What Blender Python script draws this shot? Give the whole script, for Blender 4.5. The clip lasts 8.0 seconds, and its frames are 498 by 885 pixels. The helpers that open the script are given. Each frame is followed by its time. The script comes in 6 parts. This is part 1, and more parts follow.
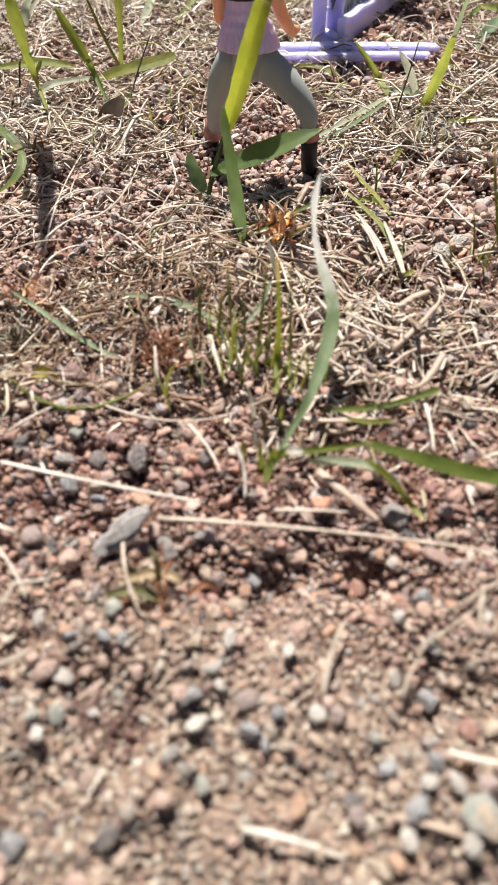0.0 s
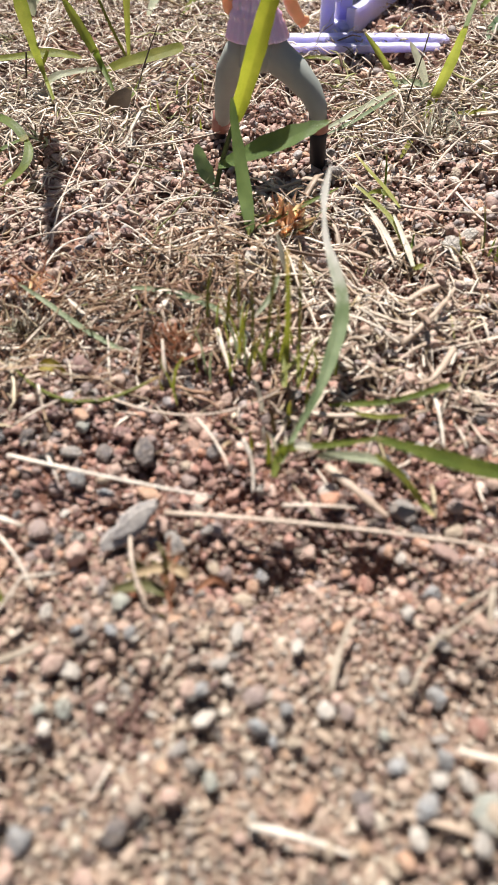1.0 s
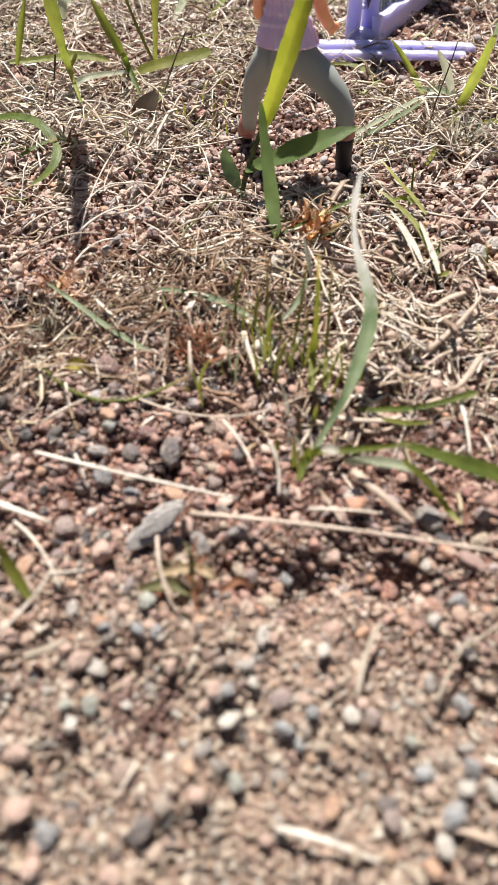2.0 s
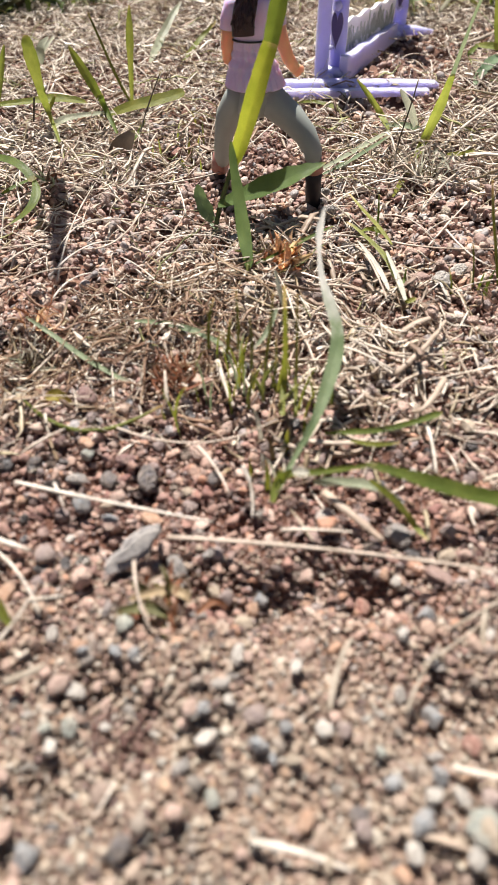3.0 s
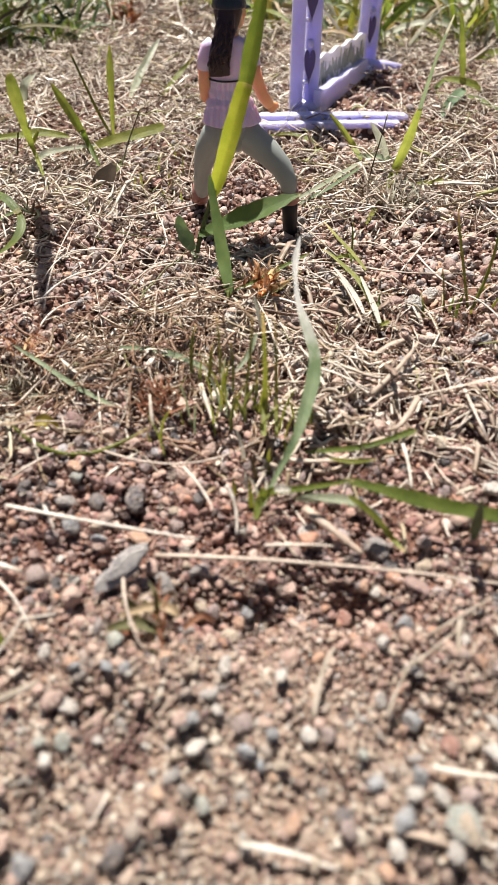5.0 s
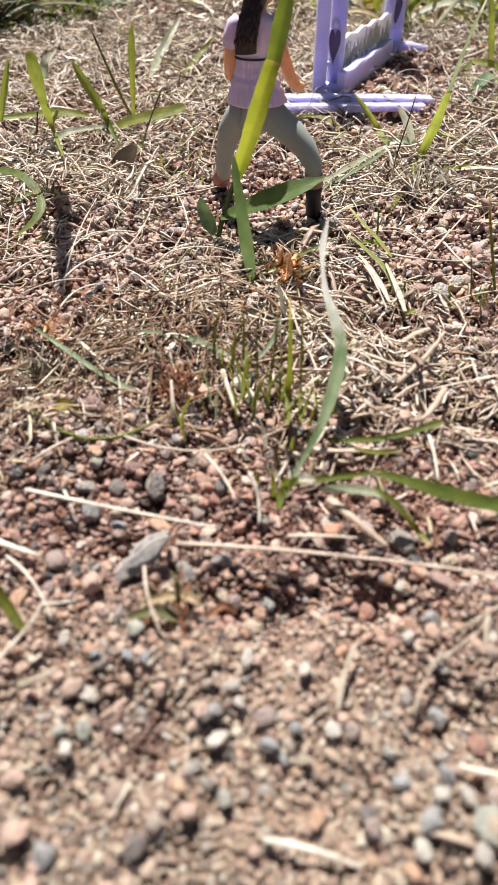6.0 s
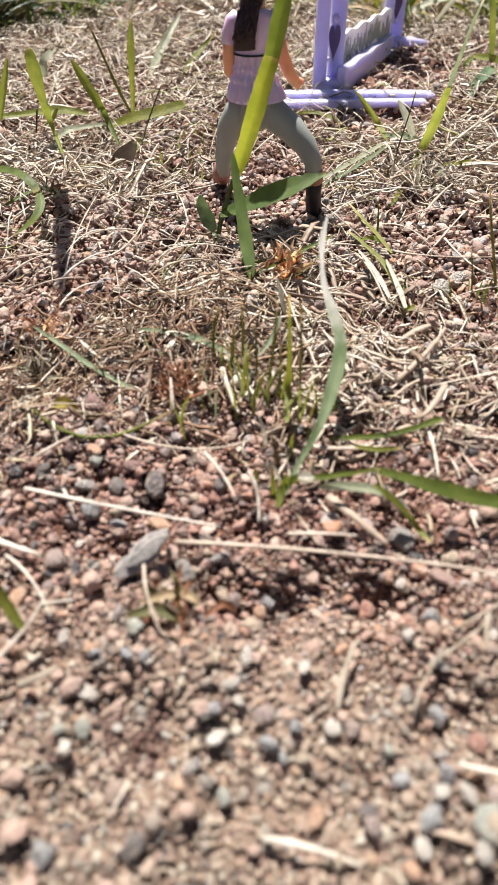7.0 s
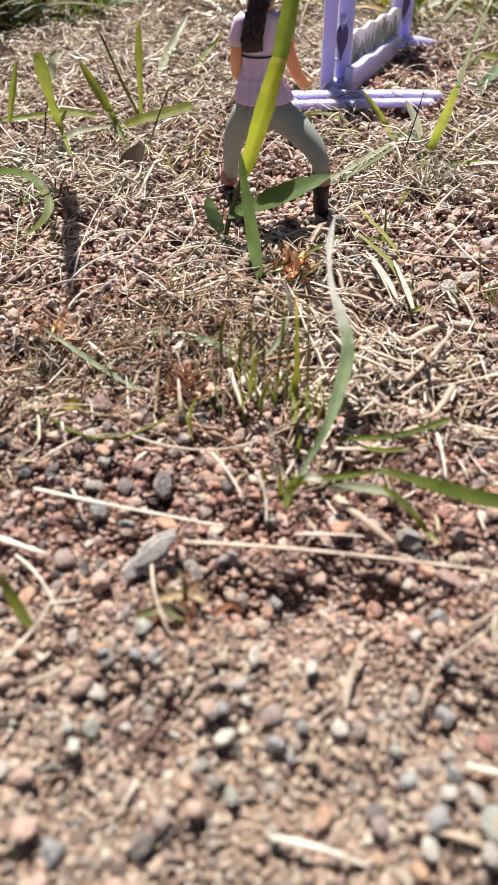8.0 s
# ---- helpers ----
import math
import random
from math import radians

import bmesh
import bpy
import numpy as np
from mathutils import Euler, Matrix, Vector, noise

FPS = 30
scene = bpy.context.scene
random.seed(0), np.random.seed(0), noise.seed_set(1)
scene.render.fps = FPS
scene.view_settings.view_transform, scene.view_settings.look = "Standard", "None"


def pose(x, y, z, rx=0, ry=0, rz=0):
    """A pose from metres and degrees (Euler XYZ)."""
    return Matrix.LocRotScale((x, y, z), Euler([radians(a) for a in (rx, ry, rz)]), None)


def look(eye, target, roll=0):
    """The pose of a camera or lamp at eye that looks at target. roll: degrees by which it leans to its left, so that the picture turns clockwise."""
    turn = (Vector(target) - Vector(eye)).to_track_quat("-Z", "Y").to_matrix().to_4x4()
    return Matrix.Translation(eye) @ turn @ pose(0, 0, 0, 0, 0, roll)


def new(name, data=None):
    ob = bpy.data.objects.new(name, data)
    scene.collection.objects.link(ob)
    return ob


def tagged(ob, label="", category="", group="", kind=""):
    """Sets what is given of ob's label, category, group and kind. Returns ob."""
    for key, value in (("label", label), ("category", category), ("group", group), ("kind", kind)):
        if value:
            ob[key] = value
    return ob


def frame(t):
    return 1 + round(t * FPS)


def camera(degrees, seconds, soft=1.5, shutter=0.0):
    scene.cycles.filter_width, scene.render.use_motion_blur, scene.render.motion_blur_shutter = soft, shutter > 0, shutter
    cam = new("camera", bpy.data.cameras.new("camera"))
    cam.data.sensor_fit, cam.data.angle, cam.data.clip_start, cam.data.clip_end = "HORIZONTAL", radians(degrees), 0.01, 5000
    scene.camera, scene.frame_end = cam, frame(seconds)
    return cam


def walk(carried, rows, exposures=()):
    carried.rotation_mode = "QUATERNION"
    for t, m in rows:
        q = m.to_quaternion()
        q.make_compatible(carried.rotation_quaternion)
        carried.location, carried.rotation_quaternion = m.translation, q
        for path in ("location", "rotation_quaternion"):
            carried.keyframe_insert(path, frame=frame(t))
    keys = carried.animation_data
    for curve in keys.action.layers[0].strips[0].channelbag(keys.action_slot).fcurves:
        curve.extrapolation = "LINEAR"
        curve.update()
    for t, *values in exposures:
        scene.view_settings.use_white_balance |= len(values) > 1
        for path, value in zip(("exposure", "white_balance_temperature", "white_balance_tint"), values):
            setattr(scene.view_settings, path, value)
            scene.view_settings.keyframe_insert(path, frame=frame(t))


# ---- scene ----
cam = camera(44.0, 8.0, soft=1.4)
PATH = [
    (0, (0.02370, 0.02699, 0.10961), (0.02344, 0.22697, -0.11402), -0.92),
    (0.5, (0.02378, 0.02732, 0.10929), (0.02213, 0.22628, -0.11524), -1.26),
    (0.7, (0.02323, 0.02764, 0.10869), (0.02062, 0.22601, -0.11634), -1.25),
    (1, (0.02274, 0.02770, 0.10872), (0.02059, 0.22577, -0.11658), -0.99),
    (1.2, (0.02210, 0.02733, 0.10898), (0.01958, 0.22645, -0.11539), -0.87),
    (1.5, (0.01818, 0.02778, 0.10786), (0.00868, 0.22572, -0.11737), -0.97),
    (1.7, (0.01894, 0.02731, 0.10887), (0.01196, 0.22609, -0.11571), -0.71),
    (2.8, (0.01853, 0.02693, 0.10857), (0.01246, 0.22732, -0.11460), -0.36),
    (2.9, (0.01988, 0.02586, 0.11021), (0.01594, 0.22905, -0.11047), -0.42),
    (3, (0.02249, 0.02379, 0.11231), (0.02133, 0.23227, -0.10341), -0.91),
    (3.2, (0.02471, 0.01881, 0.11839), (0.03428, 0.23640, -0.08793), -0.57),
    (3.3, (0.02399, 0.01841, 0.11874), (0.03473, 0.23666, -0.08681), -0.19),
    (3.5, (0.02455, 0.01905, 0.11815), (0.03283, 0.23617, -0.08871), -0.76),
    (4, (0.02528, 0.01556, 0.12096), (0.03566, 0.23790, -0.08017), -0.81),
    (4.2, (0.02401, 0.01651, 0.11961), (0.03473, 0.23722, -0.08330), -0.33),
    (5.3, (0.02258, 0.02005, 0.11612), (0.02726, 0.23416, -0.09397), -0.83),
    (5.5, (0.02189, 0.02066, 0.11582), (0.02554, 0.23349, -0.09558), -0.76),
    (5.8, (0.02042, 0.02109, 0.11452), (0.02246, 0.23336, -0.09746), -0.65),
    (6, (0.01973, 0.02149, 0.11450), (0.02126, 0.23297, -0.09828), -0.42),
    (6.5, (0.01974, 0.02218, 0.11395), (0.02078, 0.23225, -0.10022), -0.49),
    (7, (0.02060, 0.02179, 0.11419), (0.02061, 0.23253, -0.09933), -0.98),
    (7.5, (0.02084, 0.02188, 0.11406), (0.02153, 0.23241, -0.09966), -0.93),
    (8, (0.02057, 0.02156, 0.11471), (0.01700, 0.23234, -0.09874), -1.65),
]
walk(cam, [(t, look(eye, target, roll)) for t, eye, target, roll in PATH])
cam.data.dof.use_dof = True
cam.data.dof.focus_distance = 0.255
cam.data.dof.aperture_fstop = 21.0

# ---- world and sun: high bright sun beyond the toy, a little to its left ----
SUN_AZ, SUN_EL = radians(-12.0), radians(62.0)      # azimuth from +y, towards +x
world = bpy.data.worlds.new("world")
scene.world = world
world.use_nodes = True
wt = world.node_tree
sky = wt.nodes.new("ShaderNodeTexSky")
sky.sky_type = "NISHITA"
sky.sun_disc = False
sky.sun_elevation, sky.sun_rotation = SUN_EL, SUN_AZ
wt.links.new(sky.outputs[0], wt.nodes["Background"].inputs[0])
wt.nodes["Background"].inputs[1].default_value = 0.027
sun = new("sun", bpy.data.lights.new("sun", "SUN"))
sun.data.energy, sun.data.angle, sun.data.color = 5.0, radians(0.55), (1.0, 0.955, 0.885)
toward = Vector((math.sin(SUN_AZ) * math.cos(SUN_EL), math.cos(SUN_AZ) * math.cos(SUN_EL), math.sin(SUN_EL)))
sun.matrix_world = look(toward * 10, (0, 0, 0))
scene.view_settings.exposure = 0.86


# ---- materials ----
def material(name, rough=0.6, spec=0.4):
    m = bpy.data.materials.new(name)
    m.use_nodes = True
    b = m.node_tree.nodes["Principled BSDF"]
    b.inputs["Roughness"].default_value = rough
    b.inputs["Specular IOR Level"].default_value = spec
    return m, m.node_tree, b


def node(t, kind, **values):
    n = t.nodes.new(kind)
    for key, value in values.items():
        n.inputs[key].default_value = value
    return n


def ramp(t, source, stops, constant=False):
    r = t.nodes.new("ShaderNodeValToRGB")
    r.color_ramp.interpolation = "CONSTANT" if constant else "LINEAR"
    e = r.color_ramp.elements
    while len(e) < len(stops):
        e.new(0.5)
    for item, (at, colour) in zip(e, stops):
        item.position, item.color = at, (*colour, 1)
    t.links.new(source, r.inputs[0])
    return r.outputs[0]


def noise_of(t, scale, detail=4.0, coords="Object"):
    n = node(t, "ShaderNodeTexNoise", Scale=scale, Detail=detail)
    c = t.nodes.new("ShaderNodeTexCoord")
    t.links.new(c.outputs[coords], n.inputs["Vector"])
    return n.outputs[0]


def mixed(t, a, b, factor, blend="MIX"):
    m = t.nodes.new("ShaderNodeMix")
    m.data_type, m.blend_type = "RGBA", blend
    for value, socket in ((factor, m.inputs[0]), (a, m.inputs[6]), (b, m.inputs[7])):
        if isinstance(value, bpy.types.NodeSocket):
            t.links.new(value, socket)
        elif isinstance(value, tuple):
            socket.default_value = (*value, 1)
        else:
            socket.default_value = value
    return m.outputs[2]


def bump(t, b, height, strength, distance):
    n = node(t, "ShaderNodeBump", Strength=strength, Distance=distance)
    t.links.new(height, n.inputs["Height"])
    t.links.new(n.outputs[0], b.inputs["Normal"])


STONES = [(0.0, (0.44, 0.30, 0.265)), (0.12, (0.53, 0.40, 0.35)), (0.25, (0.35, 0.25, 0.235)), (0.35, (0.60, 0.49, 0.415)),
          (0.47, (0.48, 0.375, 0.315)), (0.56, (0.33, 0.285, 0.275)), (0.64, (0.27, 0.265, 0.28)), (0.70, (0.31, 0.18, 0.17)),
          (0.75, (0.40, 0.41, 0.43)), (0.82, (0.13, 0.125, 0.13)), (0.86, (0.70, 0.65, 0.59)), (0.94, (0.54, 0.34, 0.24))]


def damp(t):
    """Where the loose soil is still damp and reddish: one patch with an uneven edge."""
    c = t.nodes.new("ShaderNodeTexCoord")
    place = t.nodes.new("ShaderNodeMapping")
    place.inputs["Location"].default_value = (-0.15, -1.50, 0.0)
    place.inputs["Scale"].default_value = (5.0, 13.5, 0.0)
    t.links.new(c.outputs["Object"], place.inputs["Vector"])
    far = t.nodes.new("ShaderNodeVectorMath")
    far.operation = "LENGTH"
    t.links.new(place.outputs[0], far.inputs[0])
    n = node(t, "ShaderNodeTexNoise", Scale=45.0, Detail=4.0)
    t.links.new(c.outputs["Object"], n.inputs["Vector"])
    w = t.nodes.new("ShaderNodeMath")
    w.operation = "MULTIPLY_ADD"
    w.inputs[1].default_value = 0.9
    t.links.new(n.outputs[0], w.inputs[0])
    t.links.new(far.outputs["Value"], w.inputs[2])
    return ramp(t, w.outputs[0], [(0.70, (1, 1, 1)), (1.0, (0.15, 0.15, 0.15))])


def near_dust(t):
    """Pale dry dust over one open patch of sand, thinning out unevenly."""
    c = t.nodes.new("ShaderNodeTexCoord")
    place = t.nodes.new("ShaderNodeMapping")
    place.inputs["Location"].default_value = (-0.0105, 0.05, 0.0)
    place.inputs["Scale"].default_value = (0.35, 1.0, 0.0)
    t.links.new(c.outputs["Object"], place.inputs["Vector"])
    far = t.nodes.new("ShaderNodeVectorMath")
    far.operation = "LENGTH"
    t.links.new(place.outputs[0], far.inputs[0])
    n = node(t, "ShaderNodeTexNoise", Scale=60.0, Detail=4.0)
    t.links.new(c.outputs["Object"], n.inputs["Vector"])
    w = t.nodes.new("ShaderNodeMath")
    w.operation = "MULTIPLY_ADD"
    w.inputs[1].default_value = 0.06
    t.links.new(n.outputs[0], w.inputs[0])
    t.links.new(far.outputs["Value"], w.inputs[2])
    return ramp(t, w.outputs[0], [(0.145, (0.30, 0.30, 0.30)), (0.18, (0.05, 0.05, 0.05))])


def stone_material(name, source):
    m, t, b = material(name, 0.62, 0.35)
    k = 1.0 if source == "island" else 0.0014       # single stones are made at unit size
    if source == "island":
        value = t.nodes.new("ShaderNodeNewGeometry").outputs["Random Per Island"]
    else:
        value = t.nodes.new("ShaderNodeObjectInfo").outputs["Random"]
    base = ramp(t, value, STONES, True)
    speck = ramp(t, noise_of(t, 1600.0 * k, 3.0), [(0.30, (0.50, 0.46, 0.44)), (0.48, (1, 1, 1)), (0.70, (1.35, 1.28, 1.2))])
    dusty = ramp(t, noise_of(t, 170.0 if source == "island" else 1.2, 3.0), [(0.36, (0.03, 0.03, 0.03)), (0.66, (0.36, 0.36, 0.36))])
    col = mixed(t, base, speck, 0.8, "MULTIPLY")
    col = mixed(t, col, (0.42, 0.31, 0.25), dusty)
    if source == "island":
        dust = near_dust(t)
        col = mixed(t, col, (0.43, 0.345, 0.27), dust)
        col = mixed(t, col, ramp(t, dust, [(0.05, (0.97, 0.93, 0.91)), (0.30, (0.83, 0.84, 0.80))]), 1.0, "MULTIPLY")
        col = mixed(t, col, mixed(t, col, (0.84, 0.73, 0.71), 1.0, "MULTIPLY"), damp(t))
    t.links.new(col, b.inputs["Base Color"])
    bump(t, b, noise_of(t, 1100.0 * k, 6.0), 0.9, 0.0006 / k)
    return m


GRAVEL = stone_material("gravel_stone", "island")
PEBBLE = stone_material("pebble_stone", "object")

CRUMB, t, b = material("soil_crumb", 0.85, 0.2)
value = t.nodes.new("ShaderNodeNewGeometry").outputs["Random Per Island"]
col = ramp(t, value, [(0.0, (0.27, 0.18, 0.145)), (0.18, (0.36, 0.275, 0.22)), (0.48, (0.42, 0.335, 0.265)), (0.74, (0.30, 0.21, 0.175)), (0.87, (0.17, 0.115, 0.105)), (0.93, (0.55, 0.48, 0.41))], True)
t.links.new(mixed(t, col, ramp(t, noise_of(t, 1500.0, 4.0), [(0.3, (0.7, 0.68, 0.66)), (0.6, (1.1, 1.1, 1.1))]), 1.0, "MULTIPLY"), b.inputs["Base Color"])
bump(t, b, noise_of(t, 1500.0, 4.0), 0.8, 0.0004)

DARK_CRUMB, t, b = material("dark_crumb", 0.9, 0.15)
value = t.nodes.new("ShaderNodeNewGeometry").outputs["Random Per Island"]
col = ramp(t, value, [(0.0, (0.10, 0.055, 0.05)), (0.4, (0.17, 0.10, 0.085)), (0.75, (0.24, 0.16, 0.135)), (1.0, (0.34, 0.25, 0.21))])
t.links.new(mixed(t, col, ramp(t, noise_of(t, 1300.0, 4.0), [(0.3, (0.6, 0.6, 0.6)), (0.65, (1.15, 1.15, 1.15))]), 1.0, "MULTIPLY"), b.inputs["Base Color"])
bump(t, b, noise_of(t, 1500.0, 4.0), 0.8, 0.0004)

SAND, t, b = material("sandy_soil", 0.9, 0.2)
col = ramp(t, noise_of(t, 45.0, 6.0), [(0.30, (0.12, 0.078, 0.066)), (0.5, (0.27, 0.205, 0.17)), (0.72, (0.44, 0.35, 0.29))])
grit = ramp(t, noise_of(t, 1300.0, 4.0), [(0.28, (0.45, 0.42, 0.4)), (0.5, (1, 1, 1)), (0.75, (1.45, 1.35, 1.25))])
col = mixed(t, col, grit, 1.0, "MULTIPLY")
# soil outside the pale dust is darkened to deepen the shade between straws
gap_shade = ramp(t, near_dust(t), [(0.05, (0.66, 0.49, 0.45)), (0.30, (1.04, 0.98, 0.92))])
col = mixed(t, col, gap_shade, 1.0, "MULTIPLY")
t.links.new(mixed(t, col, mixed(t, col, (0.80, 0.70, 0.66), 1.0, "MULTIPLY"), damp(t)), b.inputs["Base Color"])
bump(t, b, noise_of(t, 700.0, 6.0), 0.9, 0.001)


def leaf_material(name, dark, light, glow=0.45, rough=0.42, veins=26.0, dry=(0.5, 0.42, 0.2), dry_from=0.9, spec=0.4, through_tint=(1.35, 1.3, 0.75), dry_span=0.1):
    """A thin blade: parallel veins across it, blotches along it, light coming through."""
    m, t, b = material(name, rough, spec)
    uv = t.nodes.new("ShaderNodeUVMap").outputs[0]
    sep = t.nodes.new("ShaderNodeSeparateXYZ")
    t.links.new(uv, sep.inputs[0])
    wave = t.nodes.new("ShaderNodeMath")
    wave.operation = "MULTIPLY"
    wave.inputs[1].default_value = veins * 6.283
    t.links.new(sep.outputs[0], wave.inputs[0])
    sine = t.nodes.new("ShaderNodeMath")
    sine.operation = "SINE"
    t.links.new(wave.outputs[0], sine.inputs[0])
    stripes = ramp(t, sine.outputs[0], [(0.0, (0.86, 0.88, 0.82)), (1.0, (1.08, 1.06, 1.0))])
    blot = ramp(t, noise_of(t, 160.0, 4.0), [(0.3, dark), (0.72, light)])
    info = t.nodes.new("ShaderNodeObjectInfo").outputs["Random"]
    shade = ramp(t, info, [(0.0, (0.78, 0.82, 0.7)), (1.0, (1.2, 1.12, 1.1))])
    c = mixed(t, mixed(t, blot, stripes, 1.0, "MULTIPLY"), shade, 1.0, "MULTIPLY")
    tip = t.nodes.new("ShaderNodeMath")
    tip.operation = "ADD"
    nz = t.nodes.new("ShaderNodeMath")
    nz.operation = "MULTIPLY_ADD"
    nz.inputs[1].default_value, nz.inputs[2].default_value = 0.3, -0.15
    t.links.new(noise_of(t, 260.0, 3.0), nz.inputs[0])
    t.links.new(sep.outputs[1], tip.inputs[0])
    t.links.new(nz.outputs[0], tip.inputs[1])
    c = mixed(t, c, dry, ramp(t, tip.outputs[0], [(dry_from, (0, 0, 0)), (min(1.0, dry_from + dry_span), (1, 1, 1))]))
    t.links.new(c, b.inputs["Base Color"])
    tr = t.nodes.new("ShaderNodeBsdfTranslucent")
    t.links.new(mixed(t, c, through_tint, 1.0, "MULTIPLY"), tr.inputs[0])
    mx = t.nodes.new("ShaderNodeMixShader")
    mx.inputs[0].default_value = glow
    t.links.new(b.outputs[0], mx.inputs[1])
    t.links.new(tr.outputs[0], mx.inputs[2])
    t.links.new(mx.outputs[0], t.nodes["Material Output"].inputs[0])
    bump(t, b, sine.outputs[0], 0.25, 0.0001)
    return m


GREEN_BRIGHT = leaf_material("leaf_bright", (0.21, 0.265, 0.06), (0.37, 0.41, 0.12), 0.5, through_tint=(1.3, 1.25, 0.85))
GREEN_YOUNG = leaf_material("leaf_young", (0.25, 0.305, 0.045), (0.41, 0.45, 0.085), 0.58)
GREEN_MID = leaf_material("leaf_mid", (0.11, 0.17, 0.04), (0.22, 0.29, 0.08), 0.5)
GREEN_DEEP = leaf_material("leaf_deep", (0.13, 0.20, 0.065), (0.21, 0.30, 0.11), 0.4, 0.42)
GREEN_BLUE = leaf_material("leaf_blue", (0.13, 0.21, 0.13), (0.24, 0.34, 0.23), 0.3)
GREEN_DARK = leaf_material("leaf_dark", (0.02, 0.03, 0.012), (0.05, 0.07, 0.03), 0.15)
GREEN_STEM = leaf_material("leaf_stem", (0.10, 0.10, 0.03), (0.24, 0.24, 0.06), 0.25)
GREEN_UPPER = leaf_material("leaf_upper", (0.14, 0.19, 0.04), (0.23, 0.29, 0.07), 0.45)
GREEN_PALE = leaf_material("leaf_pale", (0.22, 0.29, 0.19), (0.38, 0.45, 0.32), 0.4, 0.4, dry=(0.60, 0.55, 0.44), dry_from=0.8, through_tint=(1, 1, 0.9))
GREEN_YELLOW = leaf_material("leaf_yellow", (0.20, 0.225, 0.045), (0.33, 0.345, 0.095), 0.4, dry=(0.6, 0.48, 0.25), dry_from=0.8)
GREEN_WHITE = leaf_material("leaf_bleached", (0.66, 0.65, 0.60), (0.80, 0.79, 0.76), 0.4, 0.4, dry=(0.6, 0.52, 0.4), through_tint=(1, 1, 0.95))
GREEN_GOLD = leaf_material("leaf_golden", (0.42, 0.33, 0.08), (0.60, 0.48, 0.14), 0.4)
GREEN_FADE = leaf_material("leaf_fading", (0.22, 0.30, 0.17), (0.36, 0.44, 0.29), 0.35, 0.4, dry=(0.86, 0.84, 0.78), dry_from=0.46, through_tint=(1, 1, 0.9), dry_span=0.22)
CHAFF_LEAF = leaf_material("leaf_tan", (0.34, 0.26, 0.17), (0.50, 0.40, 0.28), 0.25, 0.6, dry=(0.42, 0.32, 0.22))
BROWN_LEAF = leaf_material("leaf_brown", (0.09, 0.06, 0.045), (0.17, 0.12, 0.09), 0.15, 0.6)
OLIVE = leaf_material("leaf_olive", (0.12, 0.11, 0.05), (0.24, 0.22, 0.11), 0.2, 0.6)
GREEN_SILVER = leaf_material("leaf_silver", (0.46, 0.50, 0.40), (0.68, 0.72, 0.62), 0.45, 0.4, dry=(0.75, 0.7, 0.6), through_tint=(1, 1, 0.9))
RUST = leaf_material("rust_brown", (0.26, 0.105, 0.065), (0.46, 0.22, 0.145), 0.4, 0.6, dry=(0.5, 0.34, 0.24), through_tint=(1.1, 1, 0.85))
ORANGE_HUSK = leaf_material("husk_orange", (0.94, 0.64, 0.46), (0.97, 0.82, 0.67), 0.85, 0.5, dry=(0.86, 0.7, 0.54), through_tint=(1.08, 0.95, 0.82))


def straw_material(name, stops, source, glow=0.18, rough=0.5):
    m, t, b = material(name, rough, 0.4)
    if source == "island":
        value = t.nodes.new("ShaderNodeNewGeometry").outputs["Random Per Island"]
    else:
        value = t.nodes.new("ShaderNodeObjectInfo").outputs["Random"]
    c = ramp(t, value, stops)
    blot = ramp(t, noise_of(t, 220.0, 4.0), [(0.3, (0.6, 0.56, 0.5)), (0.55, (1, 1, 1)), (0.8, (1.15, 1.12, 1.05))])
    c = mixed(t, c, blot, 1.0, "MULTIPLY")
    t.links.new(c, b.inputs["Base Color"])
    tr = t.nodes.new("ShaderNodeBsdfTranslucent")
    t.links.new(c, tr.inputs[0])
    mx = t.nodes.new("ShaderNodeMixShader")
    mx.inputs[0].default_value = glow
    t.links.new(b.outputs[0], mx.inputs[1])
    t.links.new(tr.outputs[0], mx.inputs[2])
    t.links.new(mx.outputs[0], t.nodes["Material Output"].inputs[0])
    bump(t, b, noise_of(t, 1500.0, 3.0), 0.3, 0.0002)
    return m


DRY = [(0.0, (0.11, 0.07, 0.05)), (0.15, (0.30, 0.20, 0.145)), (0.28, (0.68, 0.55, 0.445)), (0.50, (0.84, 0.75, 0.65)),
       (0.77, (0.78, 0.68, 0.58)), (0.88, (0.54, 0.45, 0.29)), (1.0, (0.33, 0.195, 0.135))]
STRAW = straw_material("dry_straw", DRY, "island", 0.10, 0.36)
STRAW_PIECE = straw_material("pale_straw", [(0.0, (0.60, 0.48, 0.39)), (0.5, (0.72, 0.62, 0.53)), (1.0, (0.80, 0.73, 0.65))], "object")
STRAW_DARK = leaf_material("stem_dark", (0.07, 0.05, 0.04), (0.16, 0.12, 0.09), 0.1)
STRAW_RUST = straw_material("rusty_litter", [(0.0, (0.20, 0.11, 0.07)), (0.5, (0.38, 0.23, 0.15)), (0.85, (0.52, 0.38, 0.26)), (1.0, (0.62, 0.50, 0.36))], "island")
STRAW_GREEN = straw_material("yellowing_blades", [(0.0, (0.22, 0.24, 0.08)), (0.5, (0.42, 0.42, 0.17)), (1.0, (0.56, 0.52, 0.28))], "island", 0.3)
CHAFF = straw_material("tan_chaff", [(0.0, (0.34, 0.24, 0.19)), (0.6, (0.56, 0.44, 0.35)), (1.0, (0.66, 0.56, 0.46))], "island")
